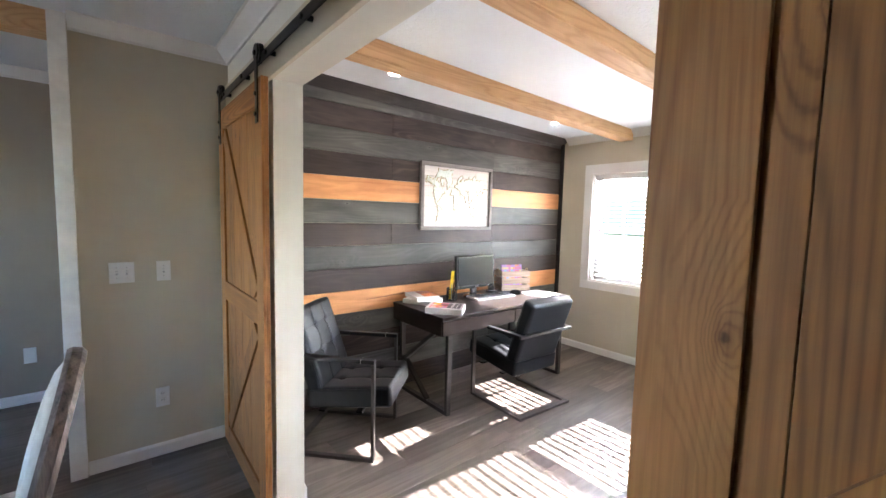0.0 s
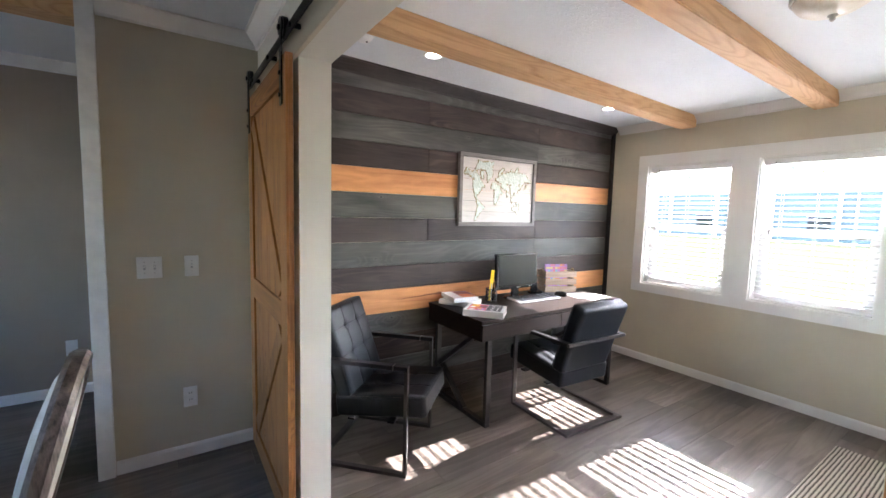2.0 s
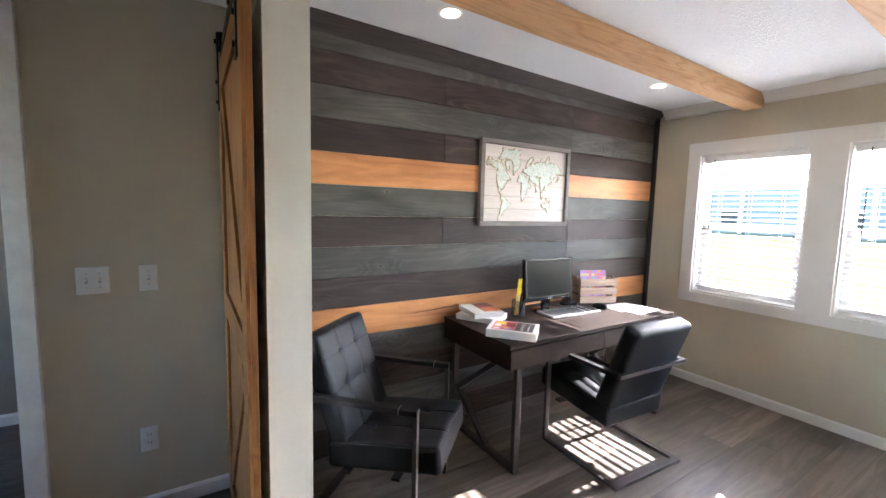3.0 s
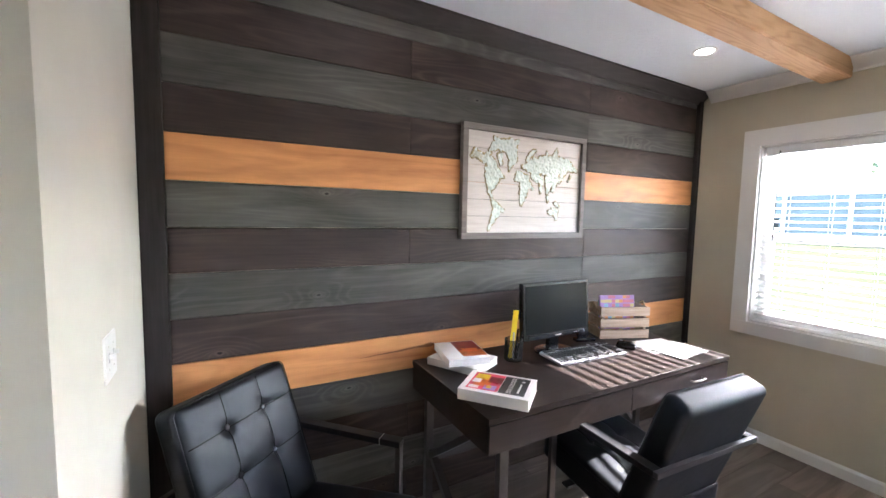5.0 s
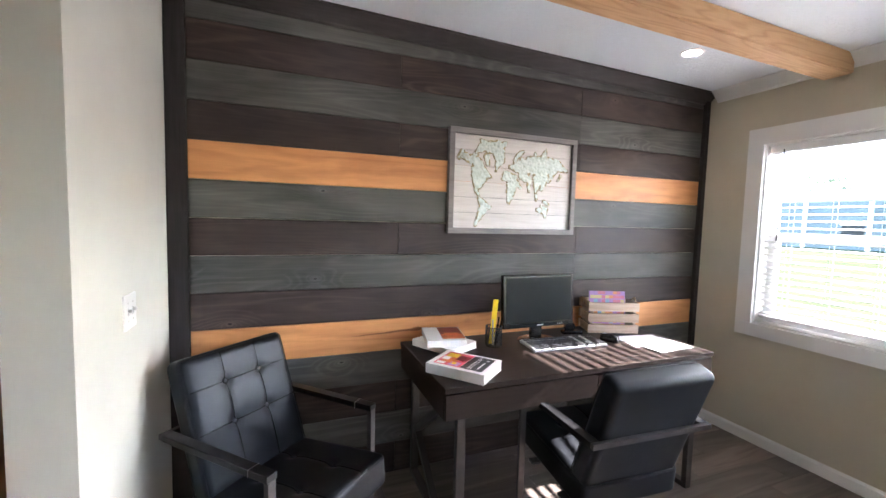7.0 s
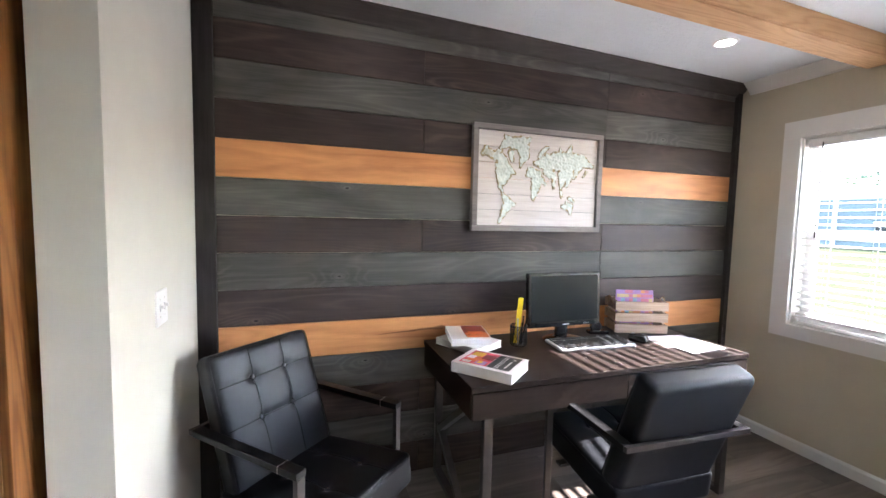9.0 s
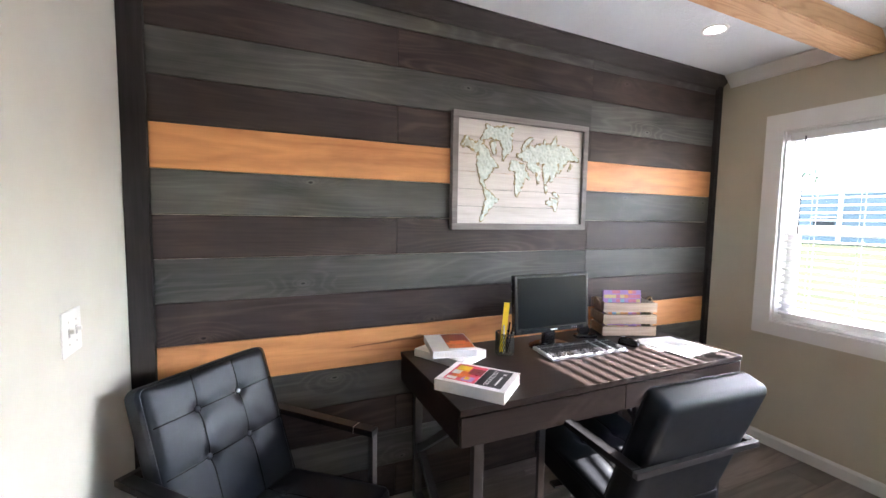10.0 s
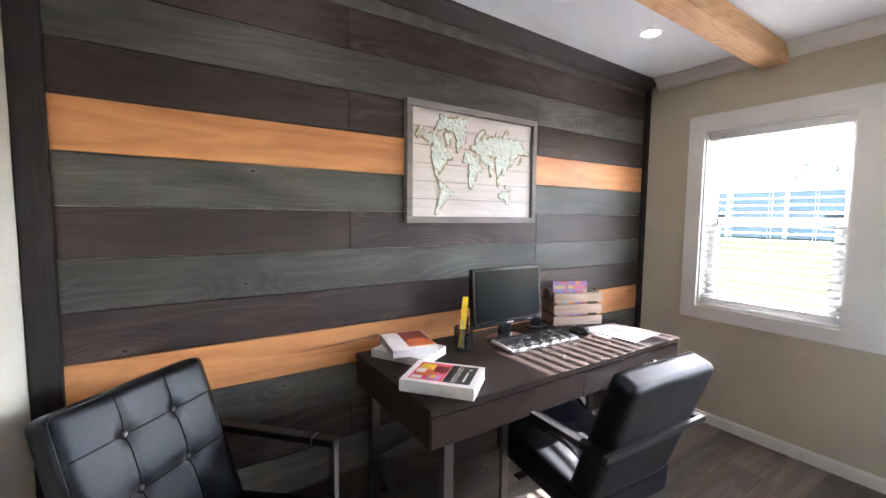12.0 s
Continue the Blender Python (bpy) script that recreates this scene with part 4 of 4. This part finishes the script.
tape = thing("tape_dispenser", "black tape dispenser behind the keyboard", "tape dispenser", pose(3.225, 3.0, DZ, 0, 0, -15))
bm = boxes((-0.06, 0.065, -0.025, 0.025, 0.0, 0.022), bevel=0.006)
part("body", bm, BLACKPLASTIC, tape)
part("reel", tube(bmesh.new(), [(-0.012, -0.014, 0.045), (-0.012, 0.014, 0.045)], 0.032, 24), BLACKPLASTIC, tape)

# pen cup
cup = thing("pen_cup", "black mesh pen cup holding a ruler and pens", "pen cup", pose(2.635, 2.927, DZ))
part("bottom", lathe(bmesh.new(), [(0.045, 0.0), (0.045, 0.004)], seg=28), BLACKMETAL, cup)
bm = bmesh.new()
for k in range(28):
    a, b = 2 * math.pi * k / 28, 2 * math.pi * (k + 4) / 28
    for s in (1, -1):
        tube(bm, [(0.045 * math.cos(a + s * (b - a) * t / 5), 0.045 * math.sin(a + s * (b - a) * t / 5), 0.004 + 0.102 * t / 5) for t in range(6)], 0.0013, 4)
part("mesh_wall", bm, BLACKMETAL, cup, "open black wire mesh")
part("rim", tube(bmesh.new(), [(0.0455 * math.cos(2 * math.pi * k / 28), 0.0455 * math.sin(2 * math.pi * k / 28), 0.107) for k in range(29)], 0.0022, 6), BLACKMETAL, cup, smooth=True)
part("ruler", moved(boxes((-0.014, 0.014, -0.0015, 0.0015, 0, 0.255), bevel=0.0005), pose(-0.008, 0.012, 0.005, 3, 4, -18)), YELLOW, cup, "yellow ruler")
for k, (x, y, tx, ty, m) in enumerate(((0.018, -0.01, 6, 10, BLACKPLASTIC), (0.01, 0.018, -8, 7, PLATE), (-0.015, -0.015, 8, -6, KEYGREY), (0.022, 0.008, -3, 9, BLACKPLASTIC))):
    part("pen", moved(tube(bmesh.new(), [(0, 0, 0), (0, 0, 0.135), (0, 0, 0.15)], 0.0042, 8), pose(x * 0.6, y * 0.6, 0.005, tx, ty, 0)), m, cup)


# ---- books ----
def book(at, w, d, t, label, pictures):
    """A thick paperback lying flat: covers, page block, coloured cover panels."""
    root = thing("book", label, "book", at, "books on the desk")
    part("page_block", boxes((-w / 2 + 0.003, w / 2 - 0.003, -d / 2 + 0.003, d / 2 - 0.003, 0.0012, t - 0.0012)), PAGES, root)
    part("cover", boxes((-w / 2, w / 2, -d / 2, d / 2, t - 0.0012, t), (-w / 2, w / 2, -d / 2, d / 2, 0, 0.0012), (-w / 2, -w / 2 + 0.0025, -d / 2, d / 2, 0.0012, t - 0.0012)), PAPER, root, "white cover")
    for n, (x0, x1, y0, y1, m, lift) in enumerate(pictures):
        part("cover_panel", boxes((x0 * w - w / 2, x1 * w - w / 2, y0 * d - d / 2, y1 * d - d / 2, t, t + 0.0004 + 0.0003 * lift)), m, root)
    return root


def lettering(text, size, at, material, parent):
    cu = bpy.data.curves.new("lettering", "FONT")
    cu.body, cu.size, cu.extrude, cu.align_x, cu.align_y = text, size, 0.0002, "CENTER", "CENTER"
    tmp = bpy.data.objects.new("lettering", cu)
    me = bpy.data.meshes.new_from_object(tmp)
    bpy.data.objects.remove(tmp)
    me.materials.append(material)
    ob = new("lettering", me)
    ob.parent = parent
    ob.matrix_basis = at
    return ob


book(pose(2.365, 2.985, DZ, 0, 0, 28), 0.215, 0.28, 0.036, "thick white book under another one", [])
book(pose(2.362, 2.995, DZ + 0.0362, 0, 0, -12), 0.21, 0.265, 0.033, "thick white book with a red and orange cover", [(0.4, 0.98, 0.14, 0.98, REDCOVER, 0), (0.42, 0.98, 0.14, 0.46, ORANGECOVER, 1), (0.5, 0.9, 0.46, 0.56, ORANGECOVER, 1)])
b3 = book(pose(2.318, 2.62, DZ, 0, 0, 40), 0.215, 0.285, 0.045, "white textbook with a bright collage and a black title panel",
          [])
T = 0.045
for x0, x1, y0, y1, m, k in ((-0.082, 0.09, -0.012, 0.118, PINKCOVER, 0), (-0.082, 0.09, -0.118, -0.014, BLACKCOVER, 0), (-0.05, 0.03, 0.03, 0.1, ORANGECOVER, 1), (0.02, 0.075, 0.05, 0.108, YELLOW, 1),
                             (-0.075, -0.03, 0.0, 0.05, LILAC, 1), (0.0, 0.06, -0.012, 0.045, REDCOVER, 2), (-0.075, -0.05, 0.07, 0.11, PAPER, 2), (-0.02, 0.02, 0.075, 0.11, PAPER, 2), (-0.06, -0.035, 0.02, 0.04, YELLOW, 2)):
    part("cover_panel", boxes((x0, x1, y0, y1, T, T + 0.0005 + 0.0004 * k)), m, b3)
lettering("SOCIOLOGY", 0.027, pose(0.004, -0.055, T + 0.0009), PAPER, b3)
part("subtitle_bar", boxes((-0.06, 0.03, -0.094, -0.086, T + 0.0004, T + 0.0009)), PAPER, b3)
part("imprint", boxes((0.05, 0.062, -0.1, -0.088, T + 0.0004, T + 0.0009)), PAPER, b3)

# loose papers
for i, (x, y, r) in enumerate(((3.56, 2.74, -8), (3.585, 2.65, 4))):
    ps = tagged(new("paper_sheet", mesh_of("paper_sheet", boxes((-0.14, 0.14, -0.108, 0.108, 0, 0.0012)), PAPER)), "white printed sheet lying in the sunlight on the desk", "paper", "papers")
    ps.matrix_basis = pose(x, y, DZ + 0.0002 + i * 0.0014, 0, 0, r)

PASTELS = [plain(n, c, 0.4, wear=0.1) for n, c in (("pastel_pink", (0.5, 0.16, 0.22)), ("pastel_blue", (0.2, 0.38, 0.5)), ("pastel_peach", (0.6, 0.26, 0.1)), ("pastel_lilac", (0.34, 0.2, 0.45)), ("pastel_cream", (0.55, 0.45, 0.2)))]

# crate with notebooks
crate = thing("wooden_crate", "small slatted wooden crate with rope handles", "crate", pose(3.515, 3.0, DZ, 0, 0, -21))
CW, CD, CH = 0.32, 0.17, 0.200
for s in (-1, 1):
    for k in range(3):
        z = 0.004 + k * 0.070
        part("slat", boxes((-CW / 2, CW / 2, s * CD / 2 - 0.005, s * CD / 2 + 0.005, z, z + 0.054), bevel=0.0012), CRATE, crate)
    for k in range(3):
        z = 0.004 + k * 0.070
        part("end_slat", boxes((s * (CW / 2 - 0.012) - 0.005, s * (CW / 2 - 0.012) + 0.005, -CD / 2 + 0.0052, CD / 2 - 0.0052, z, z + 0.054), bevel=0.0012), CRATE, crate)
    for y in (-CD / 2 + 0.014, CD / 2 - 0.014):
        part("corner_post", boxes((s * (CW / 2 - 0.025) - 0.007, s * (CW / 2 - 0.025) + 0.007, y - 0.008, y + 0.008, 0.0, CH - 0.006)), CRATE, crate)
    pts = [(s * (CW / 2 - 0.004) + s * 0.012 * math.sin(math.pi * k / 10), -0.045 + 0.09 * k / 10, CH - 0.03 + 0.045 * math.sin(math.pi * k / 10)) for k in range(11)]
    part("rope_handle", tube(bmesh.new(), pts, 0.005, 7), ROPE, crate, "jute rope handle", True)
part("floor", boxes((-CW / 2 + 0.02, CW / 2 - 0.02, -CD / 2 + 0.006, CD / 2 - 0.006, 0.001, 0.007)), CRATE, crate)
rng = random.Random(11)
for k in range(4):
    nb = thing("notebook", "bright patchwork notebook standing in the crate", "notebook", pose(3.515, 3.0, DZ, 0, 0, -21) @ pose(-0.02 + 0.012 * k, -0.04 + 0.026 * k, 0.0085, -6, 0, 0), "notebooks in the crate")
    hh = 0.252 - 0.02 * k
    part("cover", boxes((-0.115, 0.115, -0.006, 0.006, 0, hh), bevel=0.0015), (PASTELS[3], LILAC, TURQUOISE, GREENCOVER)[k], nb)
    if k == 0:
        for i in range(9):
            for j in range(9):
                part("patch", boxes((-0.11 + i * 0.0245, -0.0865 + i * 0.0245, -0.0068, -0.0058, hh - 0.02 - j * 0.026, hh - 0.0 - j * 0.026)),
                     rng.choice(PASTELS), nb)


# ---- world map picture ----
pic = thing("wall_picture", "framed whitewashed board picture with a raised metal map", "picture", pose(2.864, 3.155, 1.686))
PW, PH = 0.884, 0.606
fw = 0.032
part("frame_top", boxes((-PW / 2, PW / 2, -0.034, -0.001, PH / 2 - fw, PH / 2), bevel=0.002), FRAMEWOOD, pic, "grey washed frame bar")
part("frame_bottom", boxes((-PW / 2, PW / 2, -0.034, -0.001, -PH / 2, -PH / 2 + fw), bevel=0.002), FRAMEWOOD, pic)
for s in (-1, 1):
    part("frame_side", boxes((s * PW / 2 - (fw if s > 0 else 0), s * PW / 2 + (0 if s > 0 else fw), -0.034, -0.001, -PH / 2 + fw, PH / 2 - fw), bevel=0.002), FRAMEWOOD, pic)
iw, ih = PW - 2 * fw, PH - 2 * fw
for k in range(6):
    a = -ih / 2 + k * ih / 6
    part("backing_board", boxes((-iw / 2, iw / 2, -0.016, -0.004, a + 0.001, a + ih / 6 - 0.001), bevel=0.0012), SHIPLAP, pic)


def landmass(seed, strokes):
    """One ragged hammered plate: small cells kept where they lie inside tapered strokes (u, v, mm, u, v, mm), bronzed near the torn edge."""
    step = 0.003
    cols, rws = int(iw / step), int(ih / step)
    lines = [(a * iw, b * ih, r / 1000, c * iw, d * ih, q / 1000) for a, b, r, c, d, q in strokes]
    kept = {}

    def field(x, y):
        best = -1.0
        for x0, y0, r0, x1, y1, r1 in lines:
            dx, dy = x1 - x0, y1 - y0
            k = max(0.0, min(1.0, ((x - x0) * dx + (y - y0) * dy) / (dx * dx + dy * dy)))
            best = max(best, r0 + (r1 - r0) * k - math.hypot(x - x0 - k * dx, y - y0 - k * dy))
        w = Vector((x * 45, y * 45, seed * 7))
        return best + 0.0045 + 0.0045 * noise.noise(w) + 0.0045 * noise.noise(w * 2.7) + 0.003 * noise.noise(w * 6)

    for i in range(2, cols - 2):
        for j in range(2, rws - 2):
            f = field((i + 0.5) * step, (j + 0.5) * step)
            if f > 0:
                kept[i, j] = f
    bm = bmesh.new()
    tops, lows = {}, {}

    def corner(store, i, j, lift):
        if (i, j) not in store:
            n = Vector((i * 0.6, j * 0.6, seed))
            dx, dz = 0.0016 * noise.noise(n), 0.0016 * noise.noise(n + Vector((9, 3, 1)))
            y = -0.0162 if not lift else -0.0205 - 0.003 * noise.noise(n * 0.35) - 0.001 * noise.noise(n * 1.3)
            store[i, j] = bm.verts.new((-iw / 2 + i * step + dx, y, ih / 2 - j * step + dz))
        return store[i, j]

    for (i, j), f in kept.items():
        q = [(i, j), (i + 1, j), (i + 1, j + 1), (i, j + 1)]
        face = bm.faces.new([corner(tops, a, b, True) for a, b in q])
        face.material_index = 1 if f < 0.0052 + 0.011 * noise.noise(Vector((i * 0.13, j * 0.13, seed))) else 0
        for (di, dj), (a, b) in zip(((0, -1), (1, 0), (0, 1), (-1, 0)), ((0, 1), (1, 2), (2, 3), (3, 0))):
            if (i + di, j + dj) not in kept:
                side = bm.faces.new((corner(tops, *q[a], True), corner(tops, *q[b], True), corner(lows, *q[b], False), corner(lows, *q[a], False)))
                side.material_index = 1
    land = part("landmass", bm, PATINA, pic, "mottled verdigris metal landmass with bronzed edges", True)
    land.data.materials.append(BRONZE)


landmass(1.0, [(0.04, 0.25, 10, 0.065, 0.18, 8), (0.06, 0.225, 18, 0.17, 0.28, 24), (0.18, 0.29, 31, 0.2, 0.4, 50), (0.185, 0.48, 31, 0.18, 0.6, 7),
               (0.23, 0.395, 31, 0.29, 0.435, 7), (0.24, 0.465, 15, 0.205, 0.555, 8), (0.175, 0.58, 8, 0.205, 0.665, 4), (0.13, 0.23, 7, 0.18, 0.21, 8)])
landmass(2.0, [(0.255, 0.22, 18, 0.265, 0.3, 10)])
landmass(3.0, [(0.205, 0.04, 4, 0.245, 0.1, 26), (0.41, 0.045, 4, 0.37, 0.1, 26), (0.17, 0.185, 4, 0.215, 0.13, 24), (0.26, 0.115, 31, 0.34, 0.115, 36),
               (0.345, 0.115, 42, 0.365, 0.23, 32), (0.365, 0.23, 30, 0.335, 0.365, 3)])
landmass(4.0, [(0.205, 0.675, 9, 0.245, 0.755, 27), (0.245, 0.755, 22, 0.295, 0.77, 6), (0.24, 0.775, 26, 0.21, 0.88, 14), (0.21, 0.88, 13, 0.176, 0.965, 5)])
landmass(5.0, [(0.425, 0.41, 26, 0.475, 0.455, 35), (0.39, 0.45, 7, 0.425, 0.43, 22), (0.475, 0.465, 35, 0.465, 0.59, 26), (0.465, 0.59, 24, 0.45, 0.7, 10),
               (0.5, 0.475, 18, 0.545, 0.535, 4)])
landmass(6.0, [(0.45, 0.31, 7, 0.515, 0.31, 28), (0.515, 0.305, 31, 0.62, 0.28, 52), (0.62, 0.28, 52, 0.75, 0.27, 60), (0.75, 0.265, 57, 0.865, 0.26, 37),
               (0.865, 0.26, 33, 0.955, 0.305, 9), (0.76, 0.095, 5, 0.74, 0.19, 26), (0.665, 0.14, 5, 0.665, 0.2, 7), (0.565, 0.385, 31, 0.62, 0.455, 18),
               (0.62, 0.465, 13, 0.62, 0.575, 4), (0.7, 0.42, 37, 0.68, 0.58, 5), (0.75, 0.405, 31, 0.73, 0.535, 10), (0.825, 0.345, 22, 0.795, 0.445, 7),
               (0.905, 0.37, 5, 0.88, 0.42, 4), (0.575, 0.23, 9, 0.545, 0.215, 7)])
landmass(7.0, [(0.49, 0.24, 9, 0.515, 0.18, 12), (0.515, 0.18, 12, 0.555, 0.135, 9)])
landmass(8.0, [(0.705, 0.775, 10, 0.765, 0.785, 20), (0.77, 0.79, 15, 0.775, 0.85, 5), (0.74, 0.74, 9, 0.785, 0.76, 9)])
landmass(9.0, [(0.757, 0.675, 6, 0.797, 0.71, 6)])
landmass(10.0, [(0.68, 0.59, 5, 0.69, 0.66, 5)])


# ---- rug ----
rug = tagged(new("rug", mesh_of("rug", boxes((2.45, 4.1, -0.4, 1.07, 0.0005, 0.0075), bevel=0.002), RUG)), "flat woven striped rug on the office floor", "rug")


# ---- dining chairs in the hall ----
def dining_chair(at, label):
    """Faces +y. Oval padded back in a worn wooden ring, padded seat, four legs."""
    root = thing("dining_chair", label, "chair", at, "dining chairs")
    hw, hh, zc = 0.235, 0.285, 0.30
    tilt = pose(0, -0.205, 0.455, 14, 0, 0)
    n = 48
    bm = bmesh.new()
    rings = []
    for k in range(n):
        a = 2 * math.pi * k / n
        c = Vector((hw * math.cos(a), 0, zc + hh * math.sin(a)))
        r = Vector((math.cos(a), 0, math.sin(a)))
        wob = 1 + 0.12 * noise.noise(Vector((math.cos(a) * 4, math.sin(a) * 4, 2.0)))
        rings.append([bm.verts.new(c + r * (p * 0.024 * wob) + Vector((0, q * 0.026, 0))) for p, q in ((-1, -1), (0.6, -1), (1, -0.5), (1, 0.5), (0.6, 1), (-1, 1))])
    for k in range(n):
        r0, r1 = rings[k], rings[(k + 1) % n]
        for i in range(6):
            bm.faces.new((r0[i], r0[(i + 1) % 6], r1[(i + 1) % 6], r1[i]))
    part("back_ring", moved(bm, tilt), WORNWOOD, root, "worn brown wooden ring")
    for s, nm in ((1, "back_pad"), (-1, "back_cover")):
        bm = lathe(bmesh.new(), [(0.925, 0.0), (0.9, 0.016), (0.78, 0.03), (0.5, 0.04), (0.15, 0.044)], seg=40)
        m = tilt @ pose(0, s * 0.012, zc) @ pose(0, 0, 0, -90 * s, 0, 0) @ Matrix.Diagonal((hw, hh, 1.0 if s > 0 else 0.3, 1))
        part(nm, moved(bm, m), LINEN, root, "pale linen upholstery", True)
    for s in (-1, 1):
        part("back_post", bent_bar(bmesh.new(), [(s * 0.14, -0.27, 0), (s * 0.14, -0.22, 0.25), (s * 0.14, -0.2, 0.45), (s * 0.14, -0.215, 0.56)], 0.04, 0.045), WORNWOOD, root)
        part("front_leg", boxes((s * 0.2 - 0.022, s * 0.2 + 0.022, 0.2, 0.244, 0, 0.42), bevel=0.004), WORNWOOD, root)
    part("seat_rail", boxes((-0.235, 0.235, -0.18, 0.24, 0.36, 0.42), bevel=0.004), WORNWOOD, root)
    part("seat", moved(cushion(0.5, 0.47, 0.08, 0.03, 14, (), (), 0.02), pose(0, 0.035, 0.462)), LINEN, root, "pale linen seat", True)
    return root


dining_chair(pose(-0.14, 1.99, 0, 0, 0, 91), "worn wooden oval-back dining chair with pale linen upholstery")
dining_chair(pose(-0.95, 3.02, 0, 0, 0, 150), "worn oval-back dining chair standing before the next room")


# ---- outdoors ----
structure("ground", boxes((-900, 900, -700, 700, -1.2, -0.7)), GRASS, "dry mown grass in full sun", "ground")
# added below the sightlines as a reflector for ceiling and hall
structure("ground_yard", boxes((4.9, 10.6, -60, 60, -0.9, -0.69), (-60, -3.4, -60, 60, -0.9, -0.69)), SAND, "unseen pale sandy ground added to bounce sunlight indoors", "ground")
structure("road", boxes((10.7, 13.4, -300, 300, -0.72, -0.69)), CLAY, "red clay drive across the grass", "road")

shed = thing("long_building", "long teal metal building with a grey roof, far off", "building", pose(62, 28, -0.7))
part("wall", boxes((0, 14, -60, 60, 0, 5.6)), TEAL, shed, "teal metal siding")
bm = bmesh.new()
beam_between(bm, (3.5, -61, 6.5), (3.5, 61, 6.5), 7.4, 0.2, (-0.25, 0, 1))
beam_between(bm, (10.5, -61, 6.5), (10.5, 61, 6.5), 7.4, 0.2, (0.25, 0, 1))
part("roof", bm, GREYROOF, shed, "grey metal roof")
for k in range(20):
    y = -57 + k * 6
    part("post", boxes((-1.2, -0.9, y, y + 0.3, 0, 5.4)), VINYL, shed, "white post")
for k in range(9):
    y = -50 + k * 12
    wdw = part("window", boxes((-0.06, -0.001, y, y + 2.0, 1.2, 2.8)), SCREEN, shed)
    part("frame", boxes((-0.1, -0.061, y - 0.1, y + 2.1, 2.8, 2.95), (-0.1, -0.061, y - 0.1, y + 2.1, 1.05, 1.2)), VINYL, wdw)


def tree(at, h, seed):
    rg = random.Random(seed)
    root = thing("tree", "distant leafy tree behind the teal building", "tree", at, "far trees")
    bm = bmesh.new()
    for k in range(5):
        tube(bm, [(0.25 * math.cos(k), 0.25 * math.sin(k), h * 0.0), (0.2 * math.cos(k), 0.2 * math.sin(k), h * 0.35), (rg.uniform(-0.28, 0.28) * h, rg.uniform(-0.28, 0.28) * h, h * rg.uniform(0.6, 0.85))], 0.14, 6)
    part("trunk", bm, BARK, root)
    bm = bmesh.new()
    for k in range(420):
        a, z = rg.uniform(0, 6.283), rg.uniform(0.3, 1.0)
        r = h * 0.42 * math.sin(math.pi * min(1, (z - 0.2) / 0.86)) ** 0.6 * rg.uniform(0.35, 1.1)
        c = Vector((r * math.cos(a), r * math.sin(a), h * z))
        s = rg.uniform(0.25, 0.6)
        q = [bm.verts.new(c + Vector((rg.uniform(-s, s), rg.uniform(-s, s), rg.uniform(-s, s)))) for _ in range(4)]
        bm.faces.new((q[0], q[1], q[2]))
        bm.faces.new((q[1], q[2], q[3]))
    part("crown", bm, LEAF, root)
    return root


first = tree(pose(82, 60, -0.7), 11.5, 3)
rg = random.Random(8)
for k in range(9):
    copy_thing(first, pose(84 + rg.uniform(-3, 6), -40 + k * 13 + rg.uniform(-4, 4), -0.7 - rg.uniform(0, 2.0), 0, 0, rg.uniform(0, 360)))


# ---- floor boards ----
floor = tagged(new("floor"), "grey-brown vinyl plank floor", "floor", kind="structure")
FWD, FLN = 0.178, 1.22
rng = random.Random(21)
full = mesh_of("plank", boxes((-FLN / 2 + 0.0006, FLN / 2 - 0.0006, -FWD / 2 + 0.0006, FWD / 2 - 0.0006, -0.008, 0), bevel=0.0008), FLOOR)
rest = bmesh.new()
y = -2.3
while y < 4.54:
    x = -3.06 - rng.uniform(0, FLN)
    while x < WIN:
        a, b = max(x, -3.06), min(x + FLN, WIN + 0.02)
        near = y > -0.6 and y < 3.2 and b > -0.6
        if b - a > 0.02:
            if near and abs(b - a - FLN) < 1e-4:
                piece("plank", full, pose((a + b) / 2, y + FWD / 2, 0), floor)
            elif near:
                L = b - a
                me = mesh_of("plank", boxes((-L / 2 + 0.0006, L / 2 - 0.0006, -FWD / 2 + 0.0006, FWD / 2 - 0.0006, -0.008, 0), bevel=0.0008), FLOOR)
                piece("plank", me, pose((a + b) / 2, y + FWD / 2, 0), floor)
            else:
                box(rest, a + 0.0006, b - 0.0006, y + 0.0006, y + FWD - 0.0006, -0.008, 0)
        x += FLN
    y += FWD
tagged(part("far_planks", rest, FLOOR, floor), kind="stuff")
